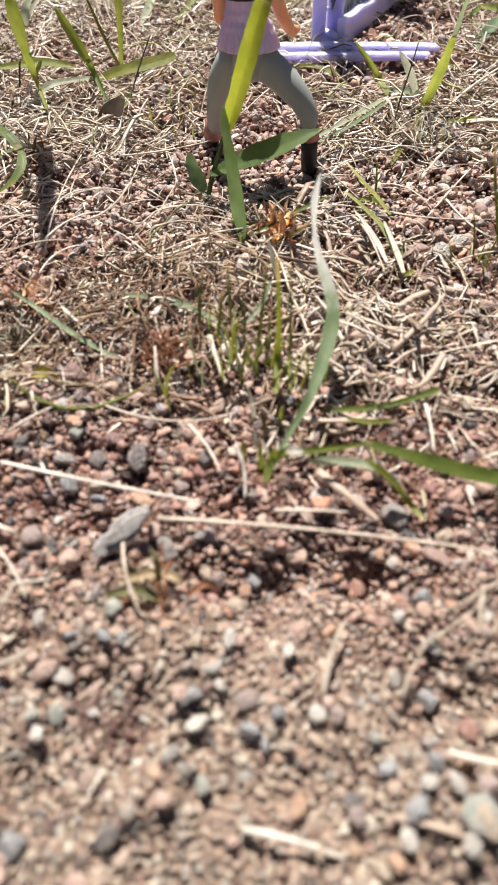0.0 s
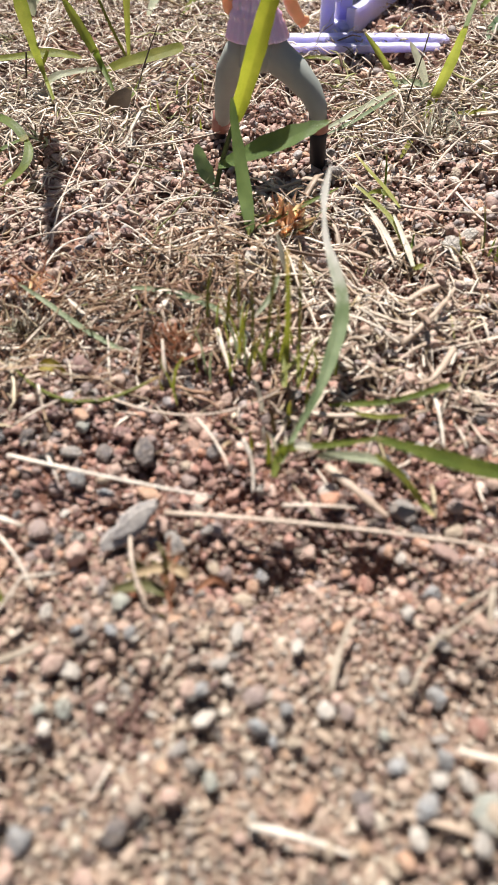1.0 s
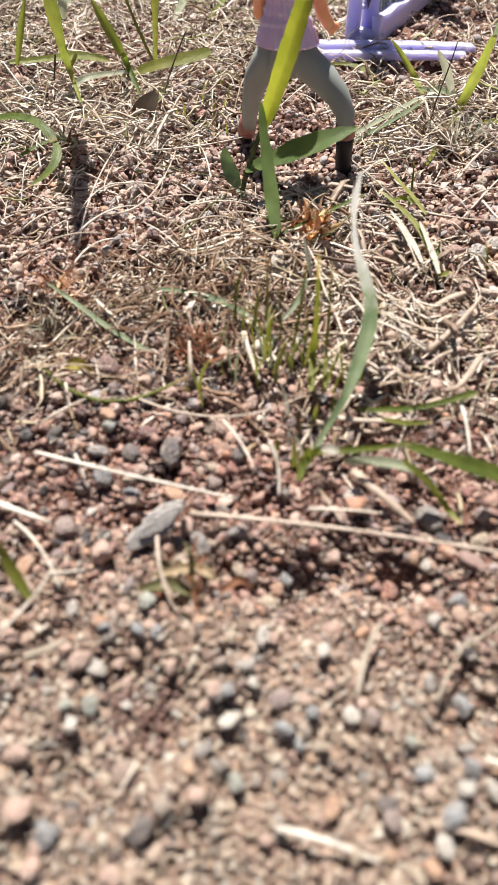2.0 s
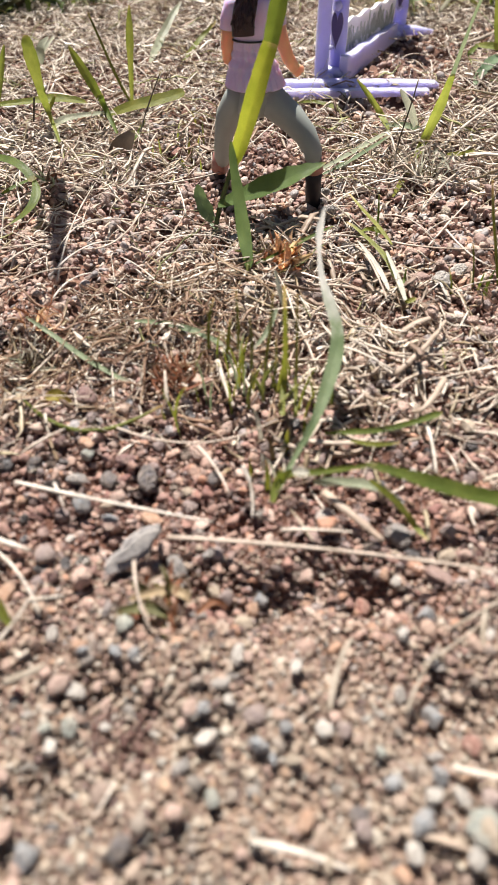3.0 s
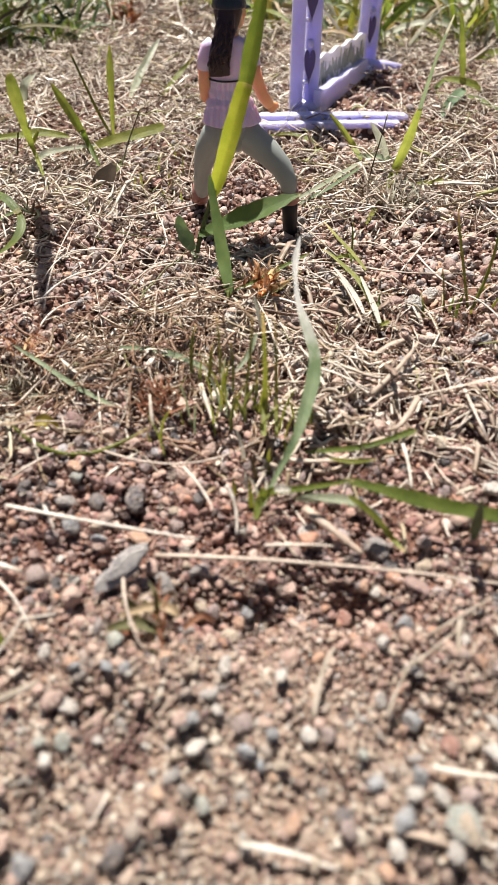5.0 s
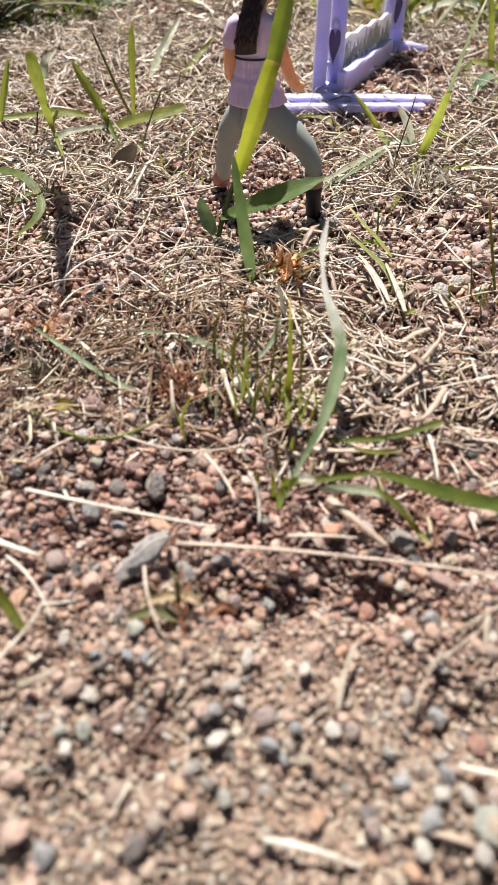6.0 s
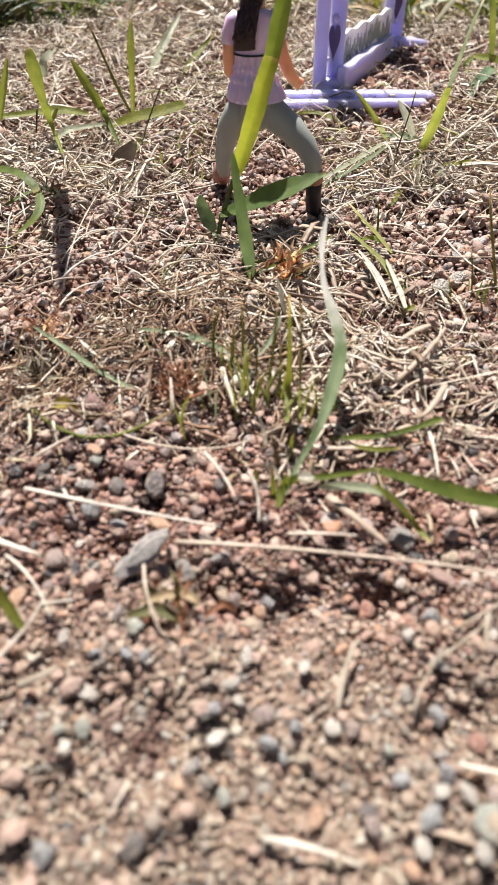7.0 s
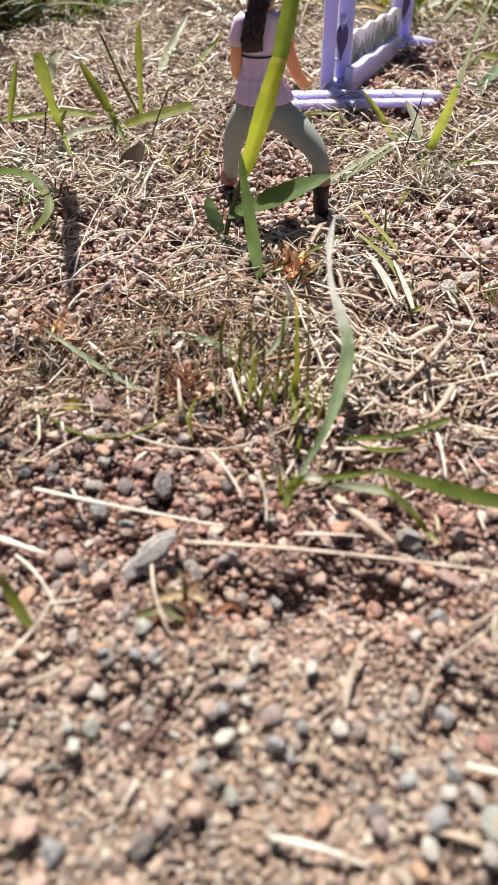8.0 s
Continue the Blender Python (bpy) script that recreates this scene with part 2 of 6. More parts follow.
TWIG = straw_material("grey_twig", [(0.0, (0.30, 0.25, 0.20)), (1.0, (0.45, 0.38, 0.31))], "island", 0.0, 0.8)


def plastic(name, colour, rough=0.38, deep=0.0, worn=(0.9, 1.06), reach=(0.004, 0.0016, 0.0008)):
    m, t, b = material(name, rough, 0.45)
    v = ramp(t, noise_of(t, 90.0, 5.0), [(0.3, tuple(c * worn[0] for c in colour)), (0.7, tuple(min(1, c * worn[1]) for c in colour))])
    t.links.new(v, b.inputs["Base Color"])
    if deep:
        b.inputs["Subsurface Weight"].default_value = deep
        b.inputs["Subsurface Radius"].default_value = reach
        b.inputs["Subsurface Scale"].default_value = 1.0
    bump(t, b, noise_of(t, 700.0, 3.0), 0.12, 0.0002)
    return m


LAVENDER = plastic("lavender_plastic", (0.60, 0.575, 0.93), 0.33, 0.7, reach=(0.006, 0.006, 0.008))
PURPLE = plastic("purple_paint", (0.10, 0.072, 0.22), 0.4)
WHITE_LILAC = plastic("pale_lilac_plastic", (0.90, 0.86, 0.90), 0.4, 0.5, reach=(0.004, 0.004, 0.005))
PAINTED_GREY = plastic("painted_grass_green", (0.50, 0.52, 0.44), 0.5)
HELMET = plastic("navy_gloss", (0.012, 0.019, 0.038), 0.27)
HAIR = plastic("maroon_black_hair", (0.030, 0.012, 0.017), 0.34)
SHIRT = plastic("pink_lilac_shirt", (0.77, 0.60, 0.86), 0.5, 0.3)
SKIN = plastic("peach_plastic", (0.90, 0.48, 0.27), 0.45, 0.45)
TROUSERS = plastic("grey_green_trousers", (0.33, 0.35, 0.325), 0.55)
BOOTS = plastic("black_boots", (0.016, 0.011, 0.014), 0.5)
CUFF = plastic("brown_boot_cuff", (0.34, 0.15, 0.12), 0.45)
BELT = plastic("black_belt", (0.02, 0.018, 0.03), 0.4)


# ---- building helpers ----
class Soup:
    """Vertices and faces gathered for one mesh."""

    def __init__(self):
        self.verts, self.faces, self.mats, self.uvs = [], [], [], []

    def add(self, verts, faces, mat=0, uvs=None):
        k = len(self.verts)
        self.verts += [tuple(v) for v in verts]
        self.faces += [tuple(i + k for i in f) for f in faces]
        self.mats += [mat] * len(faces)
        self.uvs += list(uvs) if uvs else [(0.5, 0.5)] * len(verts)

    def mesh(self, name, materials, smooth=True):
        me = bpy.data.meshes.new(name)
        me.from_pydata(self.verts, [], self.faces)
        for m in materials:
            me.materials.append(m)
        me.polygons.foreach_set("material_index", self.mats)
        me.polygons.foreach_set("use_smooth", [smooth] * len(self.faces))
        layer = me.uv_layers.new(name="UVMap")
        loops = np.empty(len(me.loops), dtype=np.int32)
        me.loops.foreach_get("vertex_index", loops)
        layer.data.foreach_set("uv", np.array(self.uvs, dtype=np.float32)[loops].ravel())
        me.update()
        return me


def part(name, soup, materials, parent, label="", smooth=True):
    mats = materials if isinstance(materials, (list, tuple)) else [materials]
    ob = new(name, soup.mesh(name, mats, smooth))
    ob.parent = parent
    return tagged(ob, label)


def thing(name, label, category, at=(0, 0, 0), group="", kind=""):
    ob = new(name)
    ob.empty_display_size = 0.01
    ob.location = at
    return tagged(ob, label, category, group, kind)


# x, y, radius and depth
PITS = [
    (0.0317, 0.0887, 0.0045, 0.0035), (0.0533, 0.0902, 0.0045, 0.0035), (0.0554, 0.0714, 0.0045, 0.0035), (0.064, 0.0636, 0.0045, 0.0035),
    (-0.0046, 0.0667, 0.0045, 0.0035), (0.0144, 0.0878, 0.0045, 0.0035), (0.0022, 0.0583, 0.0045, 0.0035), (0.0379, 0.0516, 0.0045, 0.0035),
    (0.0171, 0.0494, 0.0045, 0.0035), (-0.0111, 0.051, 0.0045, 0.0035), (0.0499, 0.0602, 0.0035, 0.004), (0.0553, 0.0644, 0.0035, 0.004),
    (0.036, 0.093, 0.0055, 0.0065), (0.0235, 0.0915, 0.004, 0.003),
]
DIPS = [
    (0.0465, 0.0925, 0.004, 0.003), (0.06, 0.0925, 0.008, 0.0045), (0.011, 0.0885, 0.004, 0.004), (0.0024, 0.0561, 0.006, 0.0025),
    (0.004, 0.089, 0.005, 0.0035), (0.024, 0.089, 0.007, 0.0062), (0.046, 0.0895, 0.007, 0.0062), (0.004, 0.065, 0.006, 0.003),
    (0.055, 0.064, 0.005, 0.003), (0.076, 0.082, 0.008, 0.003), (0.04, 0.072, 0.009, 0.0015), (-0.038, 0.166, 0.007, 0.005),
    (-0.0503, 0.17, 0.007, 0.005), (-0.0437, 0.157, 0.005, 0.003), (0.02, 0.108, 0.006, 0.003), (-0.015, 0.195, 0.012, 0.003),
    (0.06, 0.185, 0.01, 0.003), (0.085, 0.3, 0.012, 0.004), (-0.055, 0.33, 0.015, 0.004), (0.135, 0.475, 0.022, 0.006),
]
RISES = [
    (0.01, 0.05, 0.007, -0.002), (0.01, 0.078, 0.006, -0.002), (0.022, 0.0534, 0.006, -0.0022), (0.0114, 0.0701, 0.006, -0.0022),
    (0.0456, 0.0616, 0.006, -0.0022), (0.065, 0.0774, 0.006, -0.0022), (0.0315, 0.0711, 0.006, -0.0022), (0.0056, 0.0484, 0.006, -0.0022),
    (0.0509, 0.0474, 0.006, -0.0022),
]


def ground_z(x, y):
    """Gentle unevenness of the ground; works on numbers and arrays."""
    near = np.exp(-((np.asarray(y) - 0.2) / 0.9) ** 2)
    z = 0.0014 * np.sin(41 * x + 1.1) * np.sin(37 * y + 0.4) + 0.0010 * np.sin(97 * x - 63 * y) + 0.0007 * np.sin(151 * y + 83 * x + 2.0)
    z = z + 0.0011 * np.sin(233 * x + 61 * y + 0.8) * np.sin(205 * y - 77 * x) + 0.0007 * np.sin(480 * x - 130 * y) * np.sin(420 * y + 150 * x)
    z = z + 0.0003 * np.sin(390 * x + 140 * y) * np.sin(310 * y - 90 * x)
    z = z + 0.0012 * np.sin(310 * x + 95 * y + 0.5) * np.sin(270 * y - 120 * x + 1.3) * np.clip(np.asarray(y) / 0.09, 0.6, 1.4)
    # hollows where the soil is loose, and low crumbly rises
    for cx, cy, r, d in PITS + DIPS + RISES:
        z = z - d * np.exp(-(((x - cx) / r) ** 2 + ((y - cy) / r) ** 2))
    return z * near - 0.0012


def bezier(p0, p1, p2, n):
    """Points along a curve that passes p1 half way."""
    p0, p1, p2 = Vector(p0), Vector(p1), Vector(p2)
    c = 2 * p1 - 0.5 * (p0 + p2)
    return [(1 - s) ** 2 * p0 + 2 * s * (1 - s) * c + s * s * p2 for s in (i / n for i in range(n + 1))]


def ribbon(soup, pts, width, face=(0, -0.75, 0.66), fold=0.22, full=0.35, mat=0, end=0.02, twist=0.0, blunt=1.7):
    """A grass blade along pts: keeled, narrow at its foot, tapering to the tip."""
    n = len(pts) - 1
    verts, uvs, faces = [], [], []
    across = (-1.0, -0.5, 0.0, 0.5, 1.0)
    for i, p in enumerate(pts):
        v = i / n
        tan = (pts[min(i + 1, n)] - pts[max(i - 1, 0)]).normalized()
        out = Vector(face)
        out = (out - tan * out.dot(tan)).normalized()
        side = tan.cross(out)
        if twist:
            turn = Matrix.Rotation(twist * v, 3, tan)
            side, out = turn @ side, turn @ out
        rise = full + (1 - full) * math.sin(min(1.0, v / 0.4) * math.pi / 2)
        fall = 1.0 if v < 0.4 else end + (1 - end) * (1 - ((v - 0.4) / 0.6) ** blunt)
        w = 0.5 * width * rise * fall * (1 + 0.03 * math.sin(9 * v + 40 * width))
        for a in across:
            verts.append(p + side * (a * w) + out * (abs(a) * w * fold))
            uvs.append((0.5 + 0.5 * a, v))
    for i in range(n):
        for j in range(4):
            k = i * 5 + j
            faces.append((k, k + 1, k + 6, k + 5))
    soup.add(verts, faces, mat, uvs)


def rod(soup, pts, radii, sides=6, mat=0, flat=1.0, caps=True, up=(0, 0, 1)):
    """A round or flattened bar along pts. radii: one per point. flat: its second half-width over the first."""
    n = len(pts)
    pts = [Vector(p) for p in pts]
    verts, uvs, faces = [], [], []
    for i, (p, r) in enumerate(zip(pts, radii)):
        tan = (pts[min(i + 1, n - 1)] - pts[max(i - 1, 0)]).normalized()
        ref = Vector(up) if abs(tan.dot(Vector(up))) < 0.95 else Vector((0, 1, 0))
        s = tan.cross(ref).normalized()
        u = s.cross(tan)
        ra, rb = (r, r * flat) if not isinstance(r, tuple) else r
        for j in range(sides):
            a = 2 * math.pi * (j + 0.5) / sides
            verts.append(p + s * (math.cos(a) * ra) + u * (math.sin(a) * rb))
            uvs.append((j / sides, i / (n - 1)))
    for i in range(n - 1):
        for j in range(sides):
            k, l = i * sides + j, i * sides + (j + 1) % sides
            faces.append((k, l, l + sides, k + sides))
    if caps:
        faces.append(tuple(reversed(range(sides))))
        faces.append(tuple(range((n - 1) * sides, n * sides)))
    soup.add(verts, faces, mat, uvs)


def slab(soup, outline, depth, m, mat=0, bevel=0.0):
    """A plate: an outline in its x and z, given thickness along y, laid by the pose m; bevel rounds its rim."""
    n = len(outline)
    cx, cz = sum(p[0] for p in outline) / n, sum(p[1] for p in outline) / n
    rings = [(-depth / 2, 1), (-depth / 2 + bevel, 0), (depth / 2 - bevel, 0), (depth / 2, 1)] if bevel else [(-depth / 2, 0), (depth / 2, 0)]
    verts, faces = [], []
    for y, inset in rings:
        for x, z in outline:
            d = math.hypot(x - cx, z - cz) or 1
            k = 1 - inset * bevel / d
            verts.append(m @ Vector((cx + (x - cx) * k, y, cz + (z - cz) * k)))
    for i in range(len(rings) - 1):
        for j in range(n):
            a, c = i * n + j, i * n + (j + 1) % n
            faces.append((a, c, c + n, a + n))
    faces.append(tuple(reversed(range(n))))
    faces.append(tuple(range((len(rings) - 1) * n, len(rings) * n)))
    soup.add(verts, faces, mat)


# ---- ground: one sheet to the horizon, fine near the toy ----
def spread(lo, hi, step, reach):
    inner = list(np.arange(lo, hi + step / 2, step))
    grow, out_hi, out_lo = step, [inner[-1]], [inner[0]]
    while out_hi[-1] < reach:
        grow *= 1.35
        out_hi.append(out_hi[-1] + grow)
        out_lo.append(out_lo[-1] - grow)
    return np.array(out_lo[:0:-1] + inner + out_hi[1:])


gx, gy = spread(-0.20, 0.32, 0.0026, 400.0), spread(-0.06, 1.0, 0.0026, 400.0)
X, Y = np.meshgrid(gx, gy)
open_sand = np.clip((0.100 - Y) / 0.02, 0.0, 1.0) * (np.abs(X) < 0.3) * (Y > -0.2)
Z = ground_z(X, Y) - 0.0005 + np.interp(Y, [0.10, 0.13, 0.18, 0.24], [0.0004, 0.0004, 0.0001, 0.0]) * (np.abs(X) < 0.3) + open_sand * (0.00012 + 0.0004 * np.sin(190 * X + 70 * Y) * np.sin(170 * Y - 60 * X + 0.6))
nx, ny = len(gx), len(gy)
grid = np.stack([X.ravel(), Y.ravel(), Z.ravel()], 1)
idx = np.arange(nx * ny).reshape(ny, nx)
quads = np.stack([idx[:-1, :-1].ravel(), idx[:-1, 1:].ravel(), idx[1:, 1:].ravel(), idx[1:, :-1].ravel()], 1)


def quick_mesh(name, verts, faces, mat, smooth=True):
    """A mesh from arrays; every face has the same number of corners."""
    me = bpy.data.meshes.new(name)
    me.vertices.add(len(verts))
    me.vertices.foreach_set("co", np.asarray(verts, dtype=np.float32).ravel())
    k = faces.shape[1]
    me.loops.add(faces.size)
    me.loops.foreach_set("vertex_index", faces.astype(np.int32).ravel())
    me.polygons.add(len(faces))
    me.polygons.foreach_set("loop_start", np.arange(0, faces.size, k, dtype=np.int32))
    me.polygons.foreach_set("loop_total", np.full(len(faces), k, dtype=np.int32))
    me.polygons.foreach_set("use_smooth", np.full(len(faces), smooth, dtype=bool))
    me.materials.append(mat)
    me.update(calc_edges=True)
    me.validate()
    return me


ground = tagged(new("ground", quick_mesh("ground", grid, quads, SAND)), "bare reddish sandy soil", "ground", kind="structure")

# ---- gravel ----
rng = np.random.default_rng(7)


def ball(level):
    bm = bmesh.new()
    bmesh.ops.create_icosphere(bm, subdivisions=level, radius=1.0)
    v = np.array([x.co[:] for x in bm.verts])
    f = np.array([[c.index for c in x.verts] for x in bm.faces])
    bm.free()
    return v, f


def stones(centres, radii, level, cut=0.72):
    """Many worn stones: stretched, chipped flat by a few planes, turned at random."""
    v, f = ball(level)
    n = len(centres)
    p = np.repeat(v[None], n, 0)
    for _ in range(7):
        d = rng.normal(size=(n, 1, 3))
        d /= np.linalg.norm(d, axis=2, keepdims=True)
        over = np.maximum(0, (p * d).sum(2, keepdims=True) - rng.uniform(cut - 0.12, cut + 0.22, size=(n, 1, 1)))
        p = p - over * d
    # broken corners and dents
    p *= 1 + rng.normal(0, 0.075 if level == 1 else 0.045, size=(n, len(v), 1))
    p *= rng.uniform([0.85, 0.68, 0.55], [1.30, 1.05, 0.95], size=(n, 1, 3))
    a, tx, ty = rng.uniform(0, 6.28, n), rng.normal(0, 0.35, n), rng.normal(0, 0.35, n)
    ca, sa = np.cos(a)[:, None], np.sin(a)[:, None]
    x, y, z = p[..., 0], p[..., 1], p[..., 2]
    x, y = x * ca - y * sa, x * sa + y * ca
    x, z = x * np.cos(tx)[:, None] - z * np.sin(tx)[:, None], x * np.sin(tx)[:, None] + z * np.cos(tx)[:, None]
    y, z = y * np.cos(ty)[:, None] - z * np.sin(ty)[:, None], y * np.sin(ty)[:, None] + z * np.cos(ty)[:, None]
    p = np.stack([x, y, z], 2) * radii[:, None, None] + centres[:, None, :]
    faces = (f[None] + (np.arange(n) * len(v))[:, None, None]).reshape(-1, 3)
    return p.reshape(-1, 3), faces


def scatter(x0, x1, y0, y1, step):
    xs, ys = np.meshgrid(np.arange(x0, x1, step), np.arange(y0, y1, step))
    xs = xs.ravel() + rng.uniform(-0.6, 0.6, xs.size) * step
    ys = ys.ravel() + rng.uniform(-0.6, 0.6, ys.size) * step
    return xs, ys


def gravel(name, label, box, step, rmed, spread_r, level, lift, cut, mat=None, around=False):
    xs, ys = scatter(*box, step)
    # a widening wedge, narrow near by
    keep = np.abs(xs - 0.02 - 0.05 * ys) < 0.058 + 0.38 * np.maximum(0, ys) + rng.normal(0, 0.008, xs.size)
    if around:          # the ground beyond the close patch
        keep = (~keep | (ys < 0.0) | (ys > 0.7)) & (rng.uniform(0, 1, xs.size) < np.exp(-((xs - 0.03) ** 2 + (ys - 0.4) ** 2) / 0.5))
    xs, ys = xs[keep], ys[keep]
    r = np.clip(rmed * np.exp(rng.normal(0, spread_r, xs.size)), 0.0003, 2.4 * rmed)
    if level > 1:
        r *= np.interp(ys, [0.04, 0.07, 0.095, 0.115], [0.90, 0.88, 0.92, 1.0])      # finer on the open sand
    zs = ground_z(xs, ys) + r * rng.uniform(-0.35, 0.5, xs.size) + lift * 0.001
    c = np.stack([xs, ys, zs], 1)
    small = r < 0.0011
    v, f = stones(c[small], r[small], 1, cut)
    v2, f2 = stones(c[~small], r[~small], level, cut)
    v, f = np.concatenate([v, v2]), np.concatenate([f, f2 + len(v)])
    return tagged(new(name, quick_mesh(name, v, f, mat or GRAVEL)), label, "gravel", kind="stuff")


gravel("gravel", "pink, grey and brown worn granite gravel", (-0.12, 0.22, 0.012, 0.235), 0.0021, 0.00088, 0.58, 2, 0.3, 0.43)
gravel("coarse_gravel", "coarser pink and grey gravel on damp soil", (-0.09, 0.19, 0.080, 0.300), 0.0046, 0.0014, 0.42, 2, 0.6, 0.50)
gravel("fine_grit", "fine reddish grit between the gravel", (-0.10, 0.17, 0.012, 0.19), 0.0013, 0.00053, 0.32, 1, 0.45, 0.62)
gravel("soil_crumbs", "fine tan soil crumbs and grit", (-0.06, 0.12, 0.016, 0.10), 0.0012, 0.00050, 0.45, 1, 0.8, 0.6, CRUMB)
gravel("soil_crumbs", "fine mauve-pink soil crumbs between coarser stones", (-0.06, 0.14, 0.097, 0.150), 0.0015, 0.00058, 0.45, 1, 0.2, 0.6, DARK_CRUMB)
gravel("pale_gravel", "small loose pale pink, white and grey gravel", (-0.06, 0.12, 0.016, 0.098), 0.0025, 0.00085, 0.38, 2, 1.0, 0.6)
gravel("damp_crumbs", "dark maroon soil crumbs in a hollow", (0.016, 0.052, 0.0855, 0.0970), 0.0017, 0.00072, 0.5, 1, 0.6, 0.5, DARK_CRUMB)
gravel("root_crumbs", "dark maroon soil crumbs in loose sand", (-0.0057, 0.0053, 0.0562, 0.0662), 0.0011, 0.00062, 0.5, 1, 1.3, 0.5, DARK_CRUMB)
gravel("gravel", "brown and pink gravel under dry straw", (-0.20, 0.30, 0.225, 0.345), 0.00205, 0.00115, 0.50, 2, 0.5, 0.42)
gravel("gravel", "brown gravel under matted straw", (-0.25, 0.36, 0.34, 0.60), 0.0046, 0.0017, 0.34, 1, 0.3, 0.7)
gravel("scattered_gravel", "scattered pink gravel on bare soil", (-1.3, 1.4, -0.9, 1.8), 0.015, 0.0030, 0.5, 1, 0.3, 0.5, None, True)

# ---- dry straw litter ----
def litter(n, xs, ys, length, width, seed, lift, segs=6, curl=1.0, steep=0.12):
    g = np.random.default_rng(seed)
    a = g.uniform(0, 2 * np.pi, n)
    ln = length * np.exp(g.normal(0, 0.55, n))
    w = np.clip(width * np.exp(g.normal(0, 0.42, n)), 0.3 * width, 2.0 * width)
    k = g.normal(0, curl, n) * g.choice([0.35, 1.0, 1.8], n, p=[0.5, 0.35, 0.15])                      # total bend along the stem
    s = np.linspace(-0.5, 0.5, segs + 1)
    ang = a[:, None] + k[:, None] * s[None] + 0.04 * g.normal(size=(n, 1)) * np.sin(6 * s[None] + g.uniform(0, 6, (n, 1)))
    dx, dy = np.cos(ang) * ln[:, None] / segs, np.sin(ang) * ln[:, None] / segs
    px = xs[:, None] + np.cumsum(dx, 1) - dx.sum(1, keepdims=True) / 2
    py = ys[:, None] + np.cumsum(dy, 1) - dy.sum(1, keepdims=True) / 2
    tilt = g.normal(0, steep, (n, 1))
    pz = ground_z(px, py) + 0.0012 + lift * g.uniform(0, 1, (n, 1)) ** 1.6 + 0.5 * ln[:, None] * (tilt * s[None] + 0.42 * np.abs(tilt)) + 0.06 * ln[:, None] * np.abs(g.normal(0, 0.5, (n, 1))) * (0.25 - s[None] ** 2)
    c = np.stack([px, py, pz], 2)
    side = np.stack([-np.sin(ang), np.cos(ang), np.zeros_like(ang)], 2)
    up = np.array([0, 0, 1.0])
    taper = np.interp(s, [-0.5, -0.4, 0.3, 0.5], [0.7, 1, 0.9, 0.25])[None, :, None]
    half = (w[:, None] * 0.5)[..., None] * taper
    roll = g.uniform(0, 6.28, (n, 1, 1))
    roll2 = g.normal(0, 0.7, (n, 1, 1)) + g.normal(0, 0.8, (n, 1, 1)) * s[None, :, None]
    rings = []
    for j in range(3):
        t3 = roll + j * 2.094
        a3 = np.cos(t3)
        b3 = np.sin(t3) * 0.3
        rings.append(c + half * (side * (a3 * np.cos(roll2) - b3 * np.sin(roll2)) + up * (a3 * np.sin(roll2) + b3 * np.cos(roll2))))
    v = np.stack(rings, 2)                        # n, segs + 1, 3, xyz
    base = np.arange(n)[:, None, None] * (3 * (segs + 1))
    i = np.arange(segs)[None, :, None] * 3
    j = np.arange(3)[None, None, :]
    q = np.stack([base + i + j, base + i + (j + 1) % 3, base + i + 3 + (j + 1) % 3, base + i + 3 + j], 3).reshape(-1, 4)
    return v.reshape(-1, 3), q


